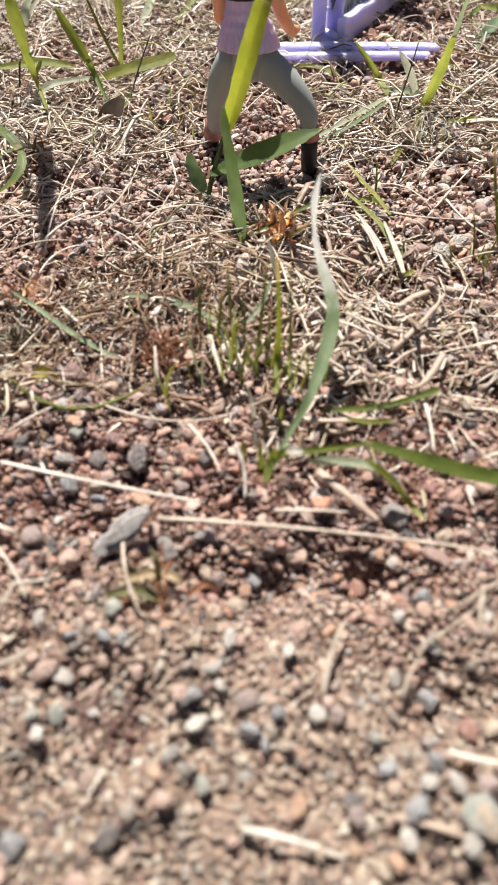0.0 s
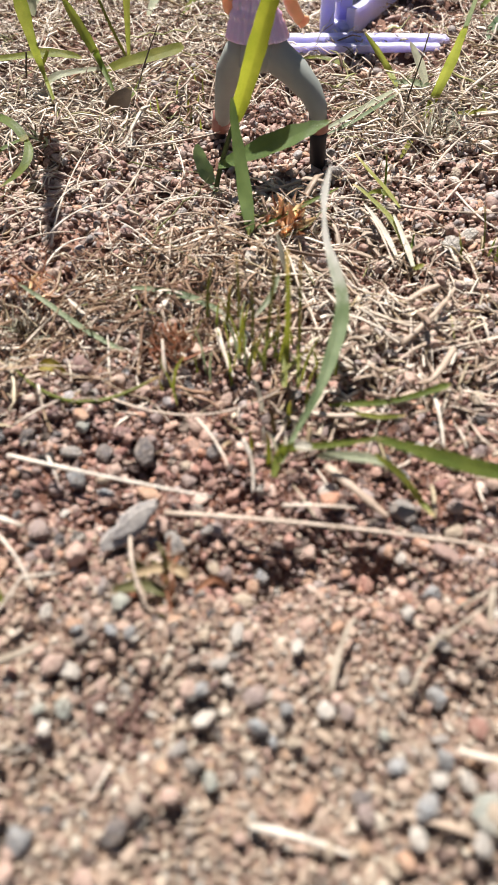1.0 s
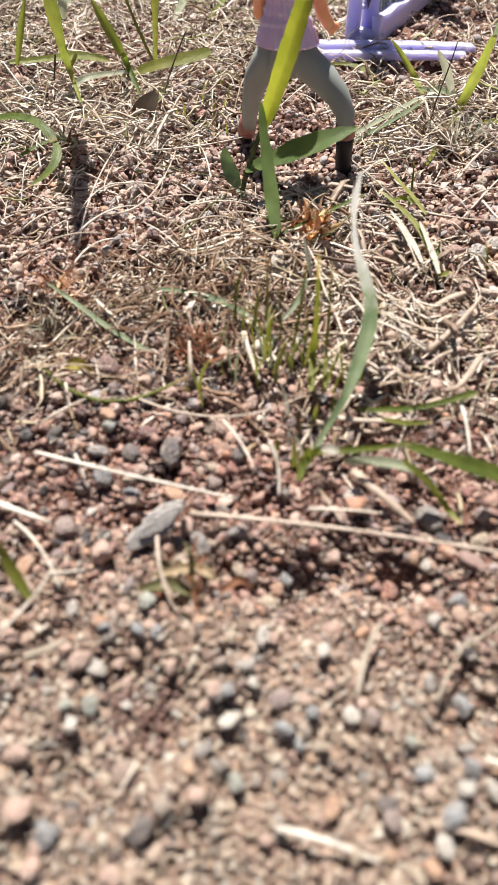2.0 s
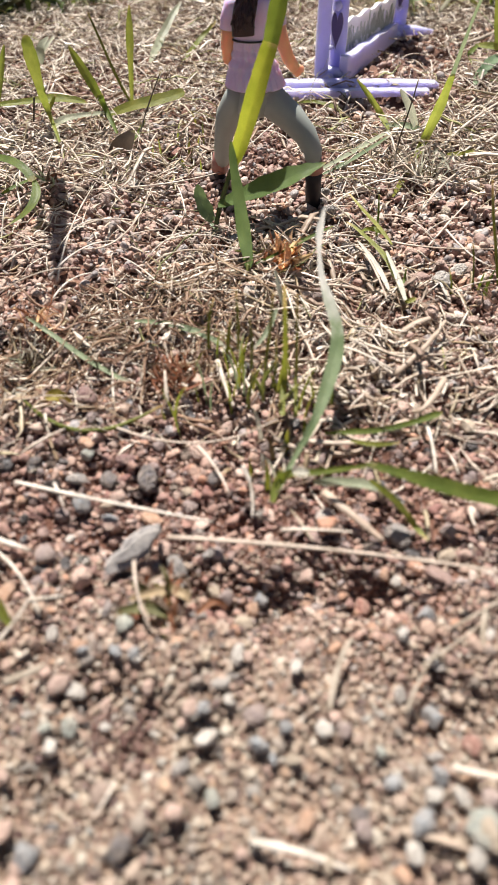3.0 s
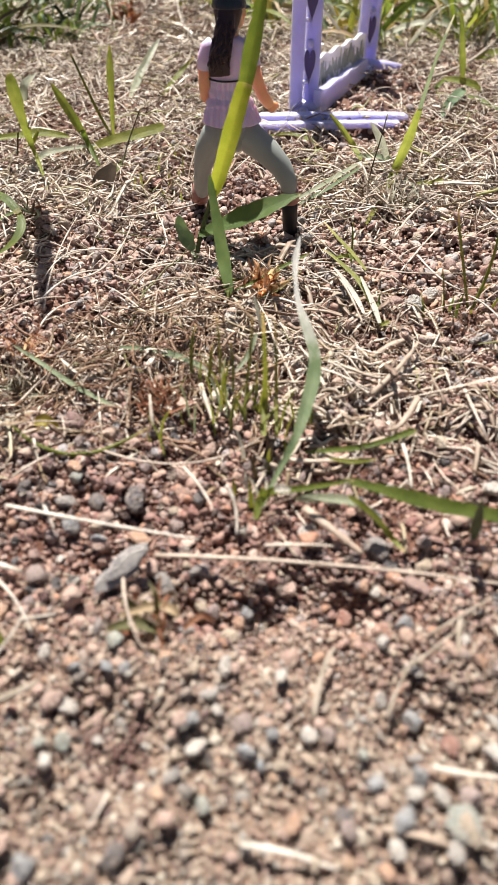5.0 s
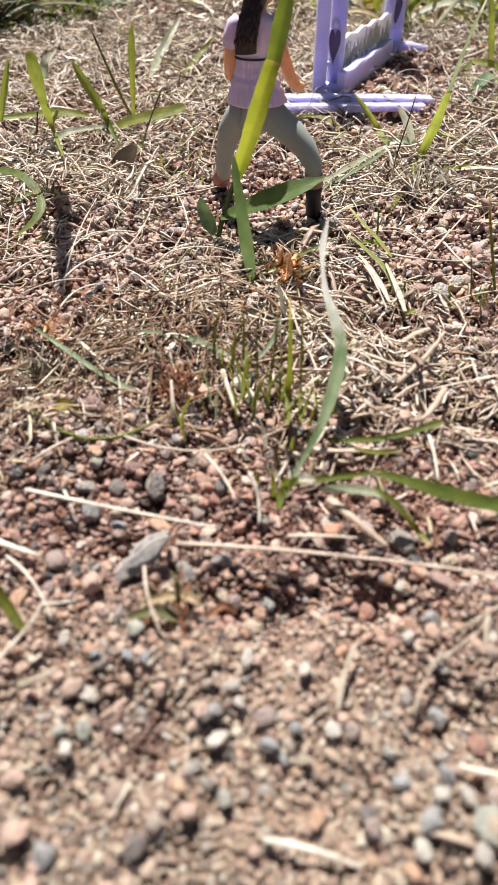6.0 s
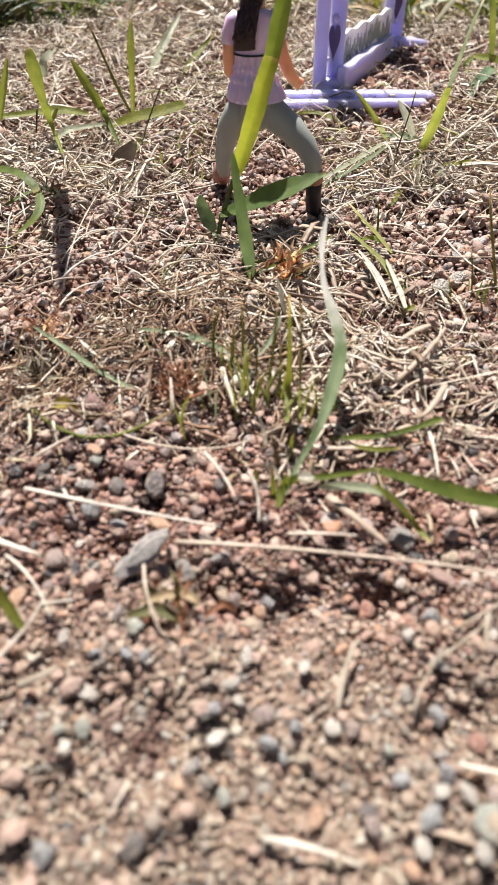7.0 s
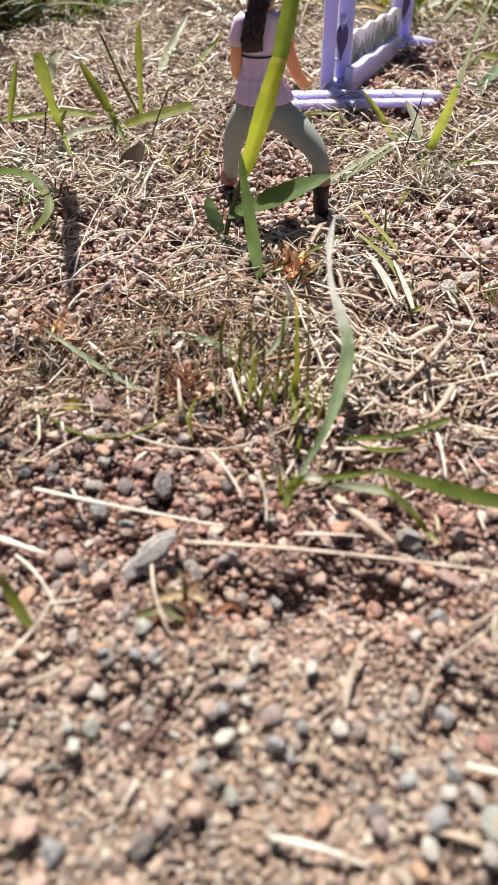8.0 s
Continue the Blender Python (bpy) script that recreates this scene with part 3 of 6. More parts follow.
def straw_cover(x, y):
    """How thickly straw lies: almost none on the bare gravel close by, thick further off."""
    d = 0.5 + 0.5 * np.sin(33 * x + 0.7) * np.sin(29 * y + 1.9) + 0.25 * np.sin(71 * x - 54 * y)
    # trodden clear round the toy, under the poles and along the fence
    bare = 0.15 * np.exp(-(((x + 0.012) / 0.045) ** 2 + ((y - 0.255) / 0.045) ** 2)) + 0.45 * np.exp(-(((x - 0.10) / 0.035) ** 2 + ((y - 0.23) / 0.03) ** 2)) + 1.2 * np.exp(-(((x - 0.138) / 0.020) ** 2 + ((y - 0.478) / 0.024) ** 2))
    bare = bare + 1.3 * np.exp(-((y - 0.383) / 0.010) ** 2) * (np.abs(x - 0.068) < 0.072)
    off = (x - 0.097) * 0.860 - (y - 0.472) * 0.509
    bare = bare + 1.3 * np.exp(-((off - 0.014) / 0.015) ** 2) * (np.abs(y - 0.468) < 0.055)
    for fx, fy in ((0.0095, 0.287), (0.048, 0.260)):
        bare = bare + 1.2 * np.exp(-(((x - fx) / 0.009) ** 2 + ((y - fy) / 0.010) ** 2))
    bare = bare + np.exp(-(((x - 0.035) / 0.02) ** 2 + ((y - 0.28) / 0.03) ** 2))
    # gravel shows through in a few open patches
    for fx, fy, rx, ry, d2 in ((-0.035, 0.268, 0.040, 0.035, 0.40), (0.118, 0.236, 0.040, 0.030, 0.70), (0.140, 0.300, 0.040, 0.020, 0.45), (0.069, 0.417, 0.016, 0.012, 1.2), (-0.03, 0.215, 0.022, 0.014, 0.5), (0.062, 0.300, 0.02, 0.014, 0.5), (0.02, 0.262, 0.02, 0.02, 0.5)):
        bare = bare + d2 * np.exp(-(((x - fx) / rx) ** 2 + ((y - fy) / ry) ** 2))
    edge = np.where(x > 0.03, 0.100, 0.118)
    rise = np.clip((y - edge) / 0.05, 0.005, 1.0)
    far = np.clip((y - 0.3) / 0.3, 0.0, 1.0)
    return np.clip(rise * (0.25 + 0.3 * far + 0.7 * d) - 0.75 * bare, 0.0, 1.0)


def lay(name, label, n, x0, x1, y0, y1, length, width, seed, lift, segs=6, curl=0.9, steep=0.12, mat=None, around=False):
    g = np.random.default_rng(seed + 100)
    x, y = g.uniform(x0, x1, n * 3), g.uniform(y0, y1, n * 3)
    keep = (np.abs(x - 0.02 - 0.05 * y) < 0.07 + 0.40 * y + g.normal(0, 0.012, n * 3)) & (g.uniform(0, 1, n * 3) < straw_cover(x, y))
    if around:
        keep = ((np.abs(x - 0.02 - 0.05 * y) > 0.05 + 0.40 * y) | (y > 1.5)) & (g.uniform(0, 1, n * 3) < np.exp(-((x - 0.03) ** 2 + (y - 0.6) ** 2) / 0.8))
    x, y = x[keep][:n], y[keep][:n]
    v, f = litter(len(x), x, y, length, width, seed, lift, segs, curl, steep)
    return tagged(new(name, quick_mesh(name, v, f, mat or STRAW)), label, "straw", kind="stuff")


lay("straw_litter", "dry tangled pale straw over gravel", 3800, -0.14, 0.26, 0.02, 0.31, 0.0085, 0.00078, 11, 0.0022, 4, 0.22, 0.28)
lay("straw_chips", "short broken chips of dry straw", 4600, -0.14, 0.26, 0.02, 0.34, 0.0042, 0.00095, 15, 0.0022, 3, 0.15, 0.4)
lay("chaff", "broad flat tan chaff and leaf scraps", 280, 0.02, 0.15, 0.10, 0.24, 0.008, 0.0016, 17, 0.003, 4, 0.3, 0.35, CHAFF)
lay("straw_litter", "matted dry straw and dead grass", 19000, -0.25, 0.36, 0.28, 0.64, 0.0095, 0.00100, 12, 0.0045, 4, 0.25, 0.35)
lay("straw_litter", "matted grey-brown dead grass", 20000, -0.6, 0.7, 0.6, 1.6, 0.019, 0.0021, 13, 0.010, 4, 0.35, 0.4)
lay("straw_litter", "thin dead grass on bare soil", 17000, -1.5, 1.6, -1.0, 2.4, 0.030, 0.0024, 18, 0.010, 2, 0.5, 0.4, None, True)
lay("brown_litter", "rusty brown rotting grass fibres on soil", 600, -0.085, 0.03, 0.135, 0.21, 0.010, 0.0007, 16, 0.005, 4, 0.8, 0.5, STRAW_RUST)
lay("stem_litter", "longer dry stems lying across the straw", 420, -0.2, 0.3, 0.15, 0.8, 0.028, 0.00075, 14, 0.005, 8, 0.22, 0.12)
lay("green_litter", "thin yellowing grass blades caught in the straw", 380, -0.2, 0.3, 0.16, 0.7, 0.022, 0.0008, 19, 0.008, 6, 0.5, 0.35, STRAW_GREEN)


# ---- grass ----
def grass(name, label, blades, category="grass"):
    """A plant of separate blades, each from foot over middle to tip with its width."""
    foot = Vector(min((b[0] for b in blades), key=lambda p: p[2]))
    root = thing(name, label, category, foot)
    for p0, p1, p2, width, mat, *end in blades:
        s = Soup()
        run = Vector(p2) - Vector(p0)
        lying = abs(run.z) < 0.45 * run.length or mat in (GREEN_WHITE, GREEN_DEEP)
        face = (0, -0.35, 0.94) if lying else (0, -0.75, 0.66)
        pts = [p - foot for p in bezier(p0, p1, p2, 14)]
        if width < 0.0013:
            rod(s, pts, [width * 0.5 * (1 - 0.7 * i / 14) for i in range(15)], 5)
            part("stem", s, mat, root)
        else:
            ribbon(s, pts, width, face=face, full=end[1] if len(end) > 1 else 0.75 if end else 0.35, end=end[0] if end else 0.02, blunt=end[2] if len(end) > 2 else 5.0 if len(end) > 1 else 1.7)
            part("blade", s, mat, root)
    return root


def leaf(root, mat, rows, face=(0, -0.75, 0.66), fold=0.22):
    """One blade of a plant through a few places, each with its width, foot first."""
    k = [Vector(r[:3]) - root.location for r in rows]
    w = [r[3] for r in rows]
    pts, wide = [], []
    for i in range(len(k) - 1):
        a, b, c, d = k[max(i - 1, 0)], k[i], k[i + 1], k[min(i + 2, len(k) - 1)]
        steps = 6 if len(k) > 3 else 8
        for q in range(steps + (i == len(k) - 2)):
            u = q / steps
            pts.append(0.5 * (2 * b + (c - a) * u + (2 * a - 5 * b + 4 * c - d) * u * u + (3 * b - a - 3 * c + d) * u ** 3))
            e = u * u * (3 - 2 * u) if min(w[i], w[i + 1]) > 0.5 * max(w[i], w[i + 1]) else math.sin(u * math.pi / 2) if w[i + 1] > w[i] else u ** 1.25
            wide.append(w[i] + (w[i + 1] - w[i]) * e)
    n = len(pts) - 1
    s = Soup()
    if max(w) < 0.00125:
        rod(s, pts, [0.5 * q for q in wide], 5)
        return part("stem", s, mat, root)
    verts, uvs, faces = [], [], []
    for i, p in enumerate(pts):
        tan = (pts[min(i + 1, n)] - pts[max(i - 1, 0)]).normalized()
        out = Vector(face)
        out = (out - tan * out.dot(tan)).normalized()
        side = tan.cross(out)
        h = 0.5 * wide[i] * (1 + 0.025 * math.sin(1.7 * i + 900 * wide[i]))
        for a in (-1.0, -0.55, -0.08, 0.08, 0.55, 1.0):
            verts.append(p + side * (a * h) + out * (abs(a) ** 1.3 * h * fold + 0.03 * h * math.sin(0.9 * i + 2 * a)))
            uvs.append((0.5 + 0.5 * a, i / n))
    for i in range(n):
        for j in range(5):
            q = i * 6 + j
            faces.append((q, q + 1, q + 7, q + 6))
    s.add(verts, faces, 0, uvs)
    return part("blade", s, mat, root)


shoot = thing("grass_shoot", "young broad-leaved bright green shoot growing in gravel", "grass", (0.0096, 0.2419, 0.0000))
leaf(shoot, GREEN_DARK, [(0.0096, 0.2419, 0.0000, 0.0016), (0.0119, 0.2435, 0.0091, 0.0018), (0.0158, 0.2430, 0.0208, 0.0017), (0.0187, 0.2420, 0.0288, 0.0017)], fold=0.5)
leaf(shoot, GREEN_YOUNG, [(0.0174, 0.2420, 0.0249, 0.0017), (0.0207, 0.2410, 0.0344, 0.0054), (0.0249, 0.2400, 0.0475, 0.0061), (0.0280, 0.2410, 0.0569, 0.0054), (0.0302, 0.2420, 0.0625, 0.0049)], fold=0.3)
leaf(shoot, GREEN_UPPER, [(0.0299, 0.2415, 0.0620, 0.0047), (0.0319, 0.2420, 0.0706, 0.0054), (0.0342, 0.2430, 0.0800, 0.0040), (0.0359, 0.2450, 0.0879, 0.0025), (0.0371, 0.2470, 0.0949, 0.0014), (0.0380, 0.2480, 0.1004, 0.0003)], fold=0.45)
leaf(shoot, GREEN_DEEP, [(0.0114, 0.2425, 0.0108, 0.0018), (0.0191, 0.2410, 0.0145, 0.0057), (0.0280, 0.2395, 0.0186, 0.0082), (0.0356, 0.2385, 0.0219, 0.0078), (0.0425, 0.2380, 0.0248, 0.0051), (0.0462, 0.2380, 0.0262, 0.0026), (0.0490, 0.2380, 0.0273, 0.0004)], fold=0.18, face=(0.07, -0.50, 0.86))
leaf(shoot, GREEN_DEEP, [(0.0168, 0.2410, 0.0335, 0.0006), (0.0176, 0.2360, 0.0275, 0.0027), (0.0191, 0.2290, 0.0204, 0.0039), (0.0208, 0.2190, 0.0121, 0.0047), (0.0221, 0.2110, 0.0067, 0.0034), (0.0221, 0.2085, 0.0045, 0.0006)], fold=0.2)
leaf(shoot, GREEN_BLUE, [(0.0040, 0.2475, 0.0165, 0.0004), (0.0047, 0.2465, 0.0120, 0.0046), (0.0065, 0.2455, 0.0078, 0.0059), (0.0089, 0.2440, 0.0037, 0.0033), (0.0105, 0.2394, 0.0030, 0.0011)], fold=0.12, face=(0.1, -0.5, 0.86))
leaf(shoot, GREEN_STEM, [(0.0220, 0.2095, 0.0057, 0.0012), (0.0215, 0.2030, 0.0023, 0.0008), (0.0210, 0.1943, 0.0010, 0.0008)])
tuft = thing("grass_tuft", "broad-bladed green grass tuft among dry straw", "grass", (-0.0600, 0.3450, 0.0000))
leaf(tuft, GREEN_BRIGHT, [(-0.0634, 0.3191, 0.0060, 0.0013), (-0.0731, 0.3460, 0.0077, 0.0019), (-0.0752, 0.3470, 0.0205, 0.0040), (-0.0763, 0.3480, 0.0321, 0.0063), (-0.0770, 0.3490, 0.0383, 0.0052), (-0.0773, 0.3500, 0.0412, 0.0015)], fold=0.25)
leaf(tuft, GREEN_BRIGHT, [(-0.1032, 0.3520, 0.0117, 0.0023), (-0.0856, 0.3520, 0.0131, 0.0032), (-0.0714, 0.3520, 0.0144, 0.0044), (-0.0612, 0.3530, 0.0132, 0.0035), (-0.0559, 0.3540, 0.0116, 0.0009)], face=(0, -0.6, 0.8))
leaf(tuft, GREEN_YELLOW, [(-0.0750, 0.3490, 0.0089, 0.0016), (-0.0720, 0.3500, 0.0130, 0.0021), (-0.0699, 0.3510, 0.0162, 0.0008)])
leaf(tuft, GREEN_SILVER, [(-0.0727, 0.3430, 0.0042, 0.0017), (-0.0666, 0.3440, 0.0074, 0.0038), (-0.0566, 0.3460, 0.0087, 0.0026), (-0.0428, 0.3500, 0.0086, 0.0012)], face=(0, -0.6, 0.8))
leaf(tuft, GREEN_WHITE, [(-0.0714, 0.3450, 0.0040, 0.0032), (-0.0688, 0.3352, 0.0030, 0.0029), (-0.0661, 0.3232, 0.0030, 0.0011)])
leaf(tuft, GREEN_MID, [(-0.0403, 0.3374, 0.0030, 0.0012), (-0.0466, 0.3500, 0.0101, 0.0026), (-0.0490, 0.3510, 0.0160, 0.0035)], fold=0.4)
leaf(tuft, GREEN_BRIGHT, [(-0.0485, 0.3508, 0.0141, 0.0032), (-0.0515, 0.3520, 0.0202, 0.0043), (-0.0565, 0.3550, 0.0281, 0.0040), (-0.0606, 0.3570, 0.0352, 0.0008)], fold=0.35)
leaf(tuft, GREEN_BRIGHT, [(-0.0464, 0.3510, 0.0072, 0.0015), (-0.0336, 0.3500, 0.0112, 0.0050), (-0.0216, 0.3500, 0.0136, 0.0055), (-0.0112, 0.3510, 0.0158, 0.0050), (-0.0080, 0.3520, 0.0171, 0.0023)], face=(0, -0.7, 0.7), fold=0.12)
leaf(tuft, GREEN_BRIGHT, [(-0.0370, 0.3720, 0.0066, 0.0016), (-0.0357, 0.3740, 0.0213, 0.0027), (-0.0347, 0.3770, 0.0343, 0.0039), (-0.0336, 0.3800, 0.0462, 0.0006)], fold=0.3)
leaf(tuft, GREEN_STEM, [(-0.0380, 0.3720, 0.0060, 0.0012), (-0.0438, 0.3740, 0.0182, 0.0015), (-0.0484, 0.3770, 0.0292, 0.0012), (-0.0543, 0.3820, 0.0429, 0.0009)])
leaf(tuft, STRAW_DARK, [(-0.0293, 0.3260, 0.0030, 0.0008), (-0.0247, 0.3380, 0.0135, 0.0007), (-0.0171, 0.3420, 0.0278, 0.0006)])
leaf(tuft, GREEN_MID, [(-0.0308, 0.3246, 0.0030, 0.0008), (-0.0297, 0.3360, 0.0038, 0.0020), (-0.0262, 0.3370, 0.0089, 0.0006)])
leaf(tuft, STRAW_DARK, [(-0.0815, 0.3450, 0.0064, 0.0009), (-0.0791, 0.3470, 0.0168, 0.0009)])
sprig = thing("grass_sprig", "sparse grey-green grass blades in dead straw", "grass", (-0.0400, 0.4550, 0.0000))
leaf(sprig, GREEN_SILVER, [(-0.1067, 0.4492, 0.0030, 0.0018), (-0.1007, 0.4520, 0.0104, 0.0032), (-0.0938, 0.4600, 0.0165, 0.0011)])
leaf(sprig, GREEN_SILVER, [(-0.0372, 0.4537, 0.0030, 0.0011), (-0.0340, 0.4880, 0.0065, 0.0051), (-0.0272, 0.5050, 0.0155, 0.0043), (-0.0207, 0.5200, 0.0220, 0.0008)], face=(0.3, -0.7, 0.6))
leaf(sprig, GREEN_YELLOW, [(-0.0174, 0.4530, 0.0030, 0.0011), (-0.0085, 0.4900, 0.0061, 0.0035), (0.0029, 0.5000, 0.0148, 0.0012)])
jump_tuft = thing("grass_tuft", "loose tuft of green and bleached blades beside the toy jump", "grass", (0.0900, 0.3100, 0.0000))
leaf(jump_tuft, GREEN_BRIGHT, [(0.0883, 0.3291, 0.0060, 0.0014), (0.0861, 0.3420, 0.0086, 0.0032), (0.0794, 0.3400, 0.0170, 0.0029), (0.0726, 0.3380, 0.0247, 0.0006)], fold=0.3)
leaf(jump_tuft, GREEN_WHITE, [(0.0991, 0.3220, 0.0099, 0.0028), (0.0944, 0.3180, 0.0178, 0.0042), (0.0900, 0.3140, 0.0241, 0.0032), (0.0869, 0.3110, 0.0282, 0.0008)], fold=0.15, face=(-0.2, -0.7, 0.65))
leaf(jump_tuft, GREEN_PALE, [(0.0877, 0.3330, 0.0066, 0.0017), (0.0962, 0.3320, 0.0067, 0.0032), (0.1035, 0.3310, 0.0051, 0.0029), (0.1109, 0.3300, 0.0021, 0.0009)], face=(0, -0.6, 0.8))
leaf(jump_tuft, GREEN_BRIGHT, [(0.0955, 0.3009, 0.0030, 0.0013), (0.1020, 0.3140, 0.0072, 0.0038), (0.1045, 0.3100, 0.0210, 0.0045), (0.1050, 0.3050, 0.0312, 0.0031), (0.1051, 0.3020, 0.0363, 0.0022)], fold=0.35)
leaf(jump_tuft, GREEN_PALE, [(0.1051, 0.3025, 0.0353, 0.0022), (0.1042, 0.2940, 0.0471, 0.0019), (0.1032, 0.2830, 0.0609, 0.0013), (0.1031, 0.2720, 0.0742, 0.0004)], fold=0.3)
leaf(jump_tuft, GREEN_YELLOW, [(0.0805, 0.2671, 0.0020, 0.0007), (0.0868, 0.2806, 0.0030, 0.0023), (0.0923, 0.2913, 0.0030, 0.0008)])
leaf(jump_tuft, STRAW_DARK, [(0.0831, 0.2759, 0.0010, 0.0008), (0.0862, 0.2970, 0.0081, 0.0007), (0.0898, 0.2990, 0.0267, 0.0006), (0.0918, 0.3020, 0.0344, 0.0005)])
leaf(jump_tuft, GREEN_SILVER, [(0.0522, 0.2850, 0.0055, 0.0010), (0.0631, 0.2950, 0.0067, 0.0021), (0.0757, 0.3100, 0.0069, 0.0024), (0.0883, 0.3260, 0.0066, 0.0008)], face=(0, -0.5, 0.86))
leaf(jump_tuft, GREEN_PALE, [(0.0535, 0.2820, 0.0051, 0.0008), (0.0653, 0.2920, 0.0063, 0.0018), (0.0776, 0.3050, 0.0076, 0.0016), (0.0879, 0.3180, 0.0078, 0.0006)], face=(0, -0.5, 0.86))
leaf(jump_tuft, GREEN_YELLOW, [(0.0434, 0.3650, 0.0060, 0.0012), (0.0570, 0.3795, 0.0030, 0.0019), (0.0673, 0.3702, 0.0030, 0.0028), (0.0709, 0.3608, 0.0030, 0.0006)], face=(0, -0.6, 0.8))
leaf(jump_tuft, GREEN_YELLOW, [(0.1104, 0.3040, 0.0040, 0.0011), (0.1174, 0.3073, 0.0030, 0.0022), (0.1268, 0.3115, 0.0030, 0.0008)], face=(0, -0.6, 0.8))
flat_tuft = thing("grass_tuft", "flattened yellow-green blades with bleached white ones", "grass", (0.0720, 0.1950, 0.0000))
leaf(flat_tuft, GREEN_YELLOW, [(0.0725, 0.1912, 0.0020, 0.0008), (0.0710, 0.2030, 0.0031, 0.0016), (0.0681, 0.2160, 0.0053, 0.0019), (0.0612, 0.2320, 0.0063, 0.0013), (0.0579, 0.2360, 0.0070, 0.0004)], face=(0, -0.5, 0.86))
leaf(flat_tuft, GREEN_YELLOW, [(0.0707, 0.2160, 0.0087, 0.0006), (0.0676, 0.2260, 0.0099, 0.0015), (0.0643, 0.2400, 0.0093, 0.0013), (0.0605, 0.2540, 0.0096, 0.0005)], face=(0, -0.5, 0.86))
leaf(flat_tuft, GREEN_WHITE, [(0.0675, 0.1968, 0.0030, 0.0008), (0.0664, 0.2070, 0.0032, 0.0018), (0.0636, 0.2140, 0.0055, 0.0015), (0.0600, 0.2220, 0.0072, 0.0004)], face=(0, -0.5, 0.86))
leaf(flat_tuft, GREEN_WHITE, [(0.0716, 0.1912, 0.0030, 0.0012), (0.0715, 0.2000, 0.0033, 0.0020), (0.0701, 0.2080, 0.0054, 0.0015), (0.0688, 0.2150, 0.0070, 0.0006)], face=(0, -0.5, 0.86))
leaf(flat_tuft, GREEN_MID, [(0.0693, 0.2355, 0.0020, 0.0009), (0.0686, 0.2340, 0.0105, 0.0009), (0.0678, 0.2340, 0.0178, 0.0004)])
leaf(flat_tuft, GREEN_MID, [(0.0723, 0.1983, 0.0020, 0.0010), (0.0737, 0.2040, 0.0023, 0.0010), (0.0740, 0.2050, 0.0057, 0.0004)])
leaf(flat_tuft, GREEN_BRIGHT, [(0.0631, 0.2364, 0.0030, 0.0009), (0.0665, 0.2310, 0.0067, 0.0020), (0.0707, 0.2290, 0.0056, 0.0007)], face=(0, -0.6, 0.8))
leaf(flat_tuft, GREEN_YELLOW, [(0.0718, 0.1913, 0.0020, 0.0006), (0.0734, 0.1910, 0.0030, 0.0017), (0.0754, 0.1923, 0.0030, 0.0006)], face=(0, -0.6, 0.8))
thin_sprig = thing("grass_sprig", "thin upright green sprig in pale gravel", "grass", (0.1060, 0.2040, 0.0000))
leaf(thin_sprig, GREEN_YELLOW, [(0.1055, 0.2043, 0.0000, 0.0010), (0.1026, 0.2070, 0.0108, 0.0010), (0.0985, 0.2070, 0.0228, 0.0010), (0.0952, 0.2070, 0.0339, 0.0004)])
leaf(thin_sprig, GREEN_YELLOW, [(0.1062, 0.2027, 0.0000, 0.0010), (0.1098, 0.2060, 0.0099, 0.0012), (0.1103, 0.2060, 0.0207, 0.0010), (0.1097, 0.2060, 0.0309, 0.0004)])
leaf(thin_sprig, GREEN_YELLOW, [(0.1073, 0.2034, 0.0000, 0.0008), (0.1095, 0.2060, 0.0049, 0.0008), (0.1117, 0.2060, 0.0080, 0.0004)])
leaf(thin_sprig, GREEN_YELLOW, [(0.0971, 0.2042, 0.0000, 0.0006), (0.0954, 0.2050, 0.0088, 0.0006), (0.0938, 0.2050, 0.0144, 0.0004)])
bent = thing("grass_leaf", "tall grey-green grass blade, bleached white towards its bent tip", "grass", (0.0283, 0.1146, 0.0000))
leaf(bent, GREEN_FADE, [(0.0283, 0.1146, 0.0010, 0.0008), (0.0325, 0.1225, 0.0044, 0.0013), (0.0376, 0.1300, 0.0095, 0.0021), (0.0407, 0.1370, 0.0133, 0.0033), (0.0435, 0.1450, 0.0173, 0.0037), (0.0442, 0.1510, 0.0209, 0.0031), (0.0427, 0.1570, 0.0247, 0.0028), (0.0409, 0.1630, 0.0286, 0.0016), (0.0404, 0.1680, 0.0325, 0.0011), (0.0407, 0.1730, 0.0361, 0.0019), (0.0422, 0.1780, 0.0401, 0.0003)], fold=0.2)
trail = thing("grass_tuft", "trailing green blades over gravel", "grass", (0.0275, 0.1135, 0.0000))
leaf(trail, GREEN_UPPER, [(0.0271, 0.1133, 0.0010, 0.0010), (0.0287, 0.1165, 0.0029, 0.0021), (0.0312, 0.1150, 0.0078, 0.0018), (0.0369, 0.1135, 0.0099, 0.0015), (0.0434, 0.1120, 0.0127, 0.0011), (0.0490, 0.1110, 0.0151, 0.0004)], face=(0, -0.6, 0.8))
leaf(trail, GREEN_MID, [(0.0468, 0.1115, 0.0146, 0.0007), (0.0529, 0.1100, 0.0138, 0.0020), (0.0608, 0.1085, 0.0118, 0.0032), (0.0701, 0.1070, 0.0096, 0.0033), (0.0804, 0.1050, 0.0084, 0.0030), (0.0907, 0.1030, 0.0073, 0.0026), (0.0995, 0.1010, 0.0062, 0.0010)], face=(0, -0.6, 0.8), fold=0.15)
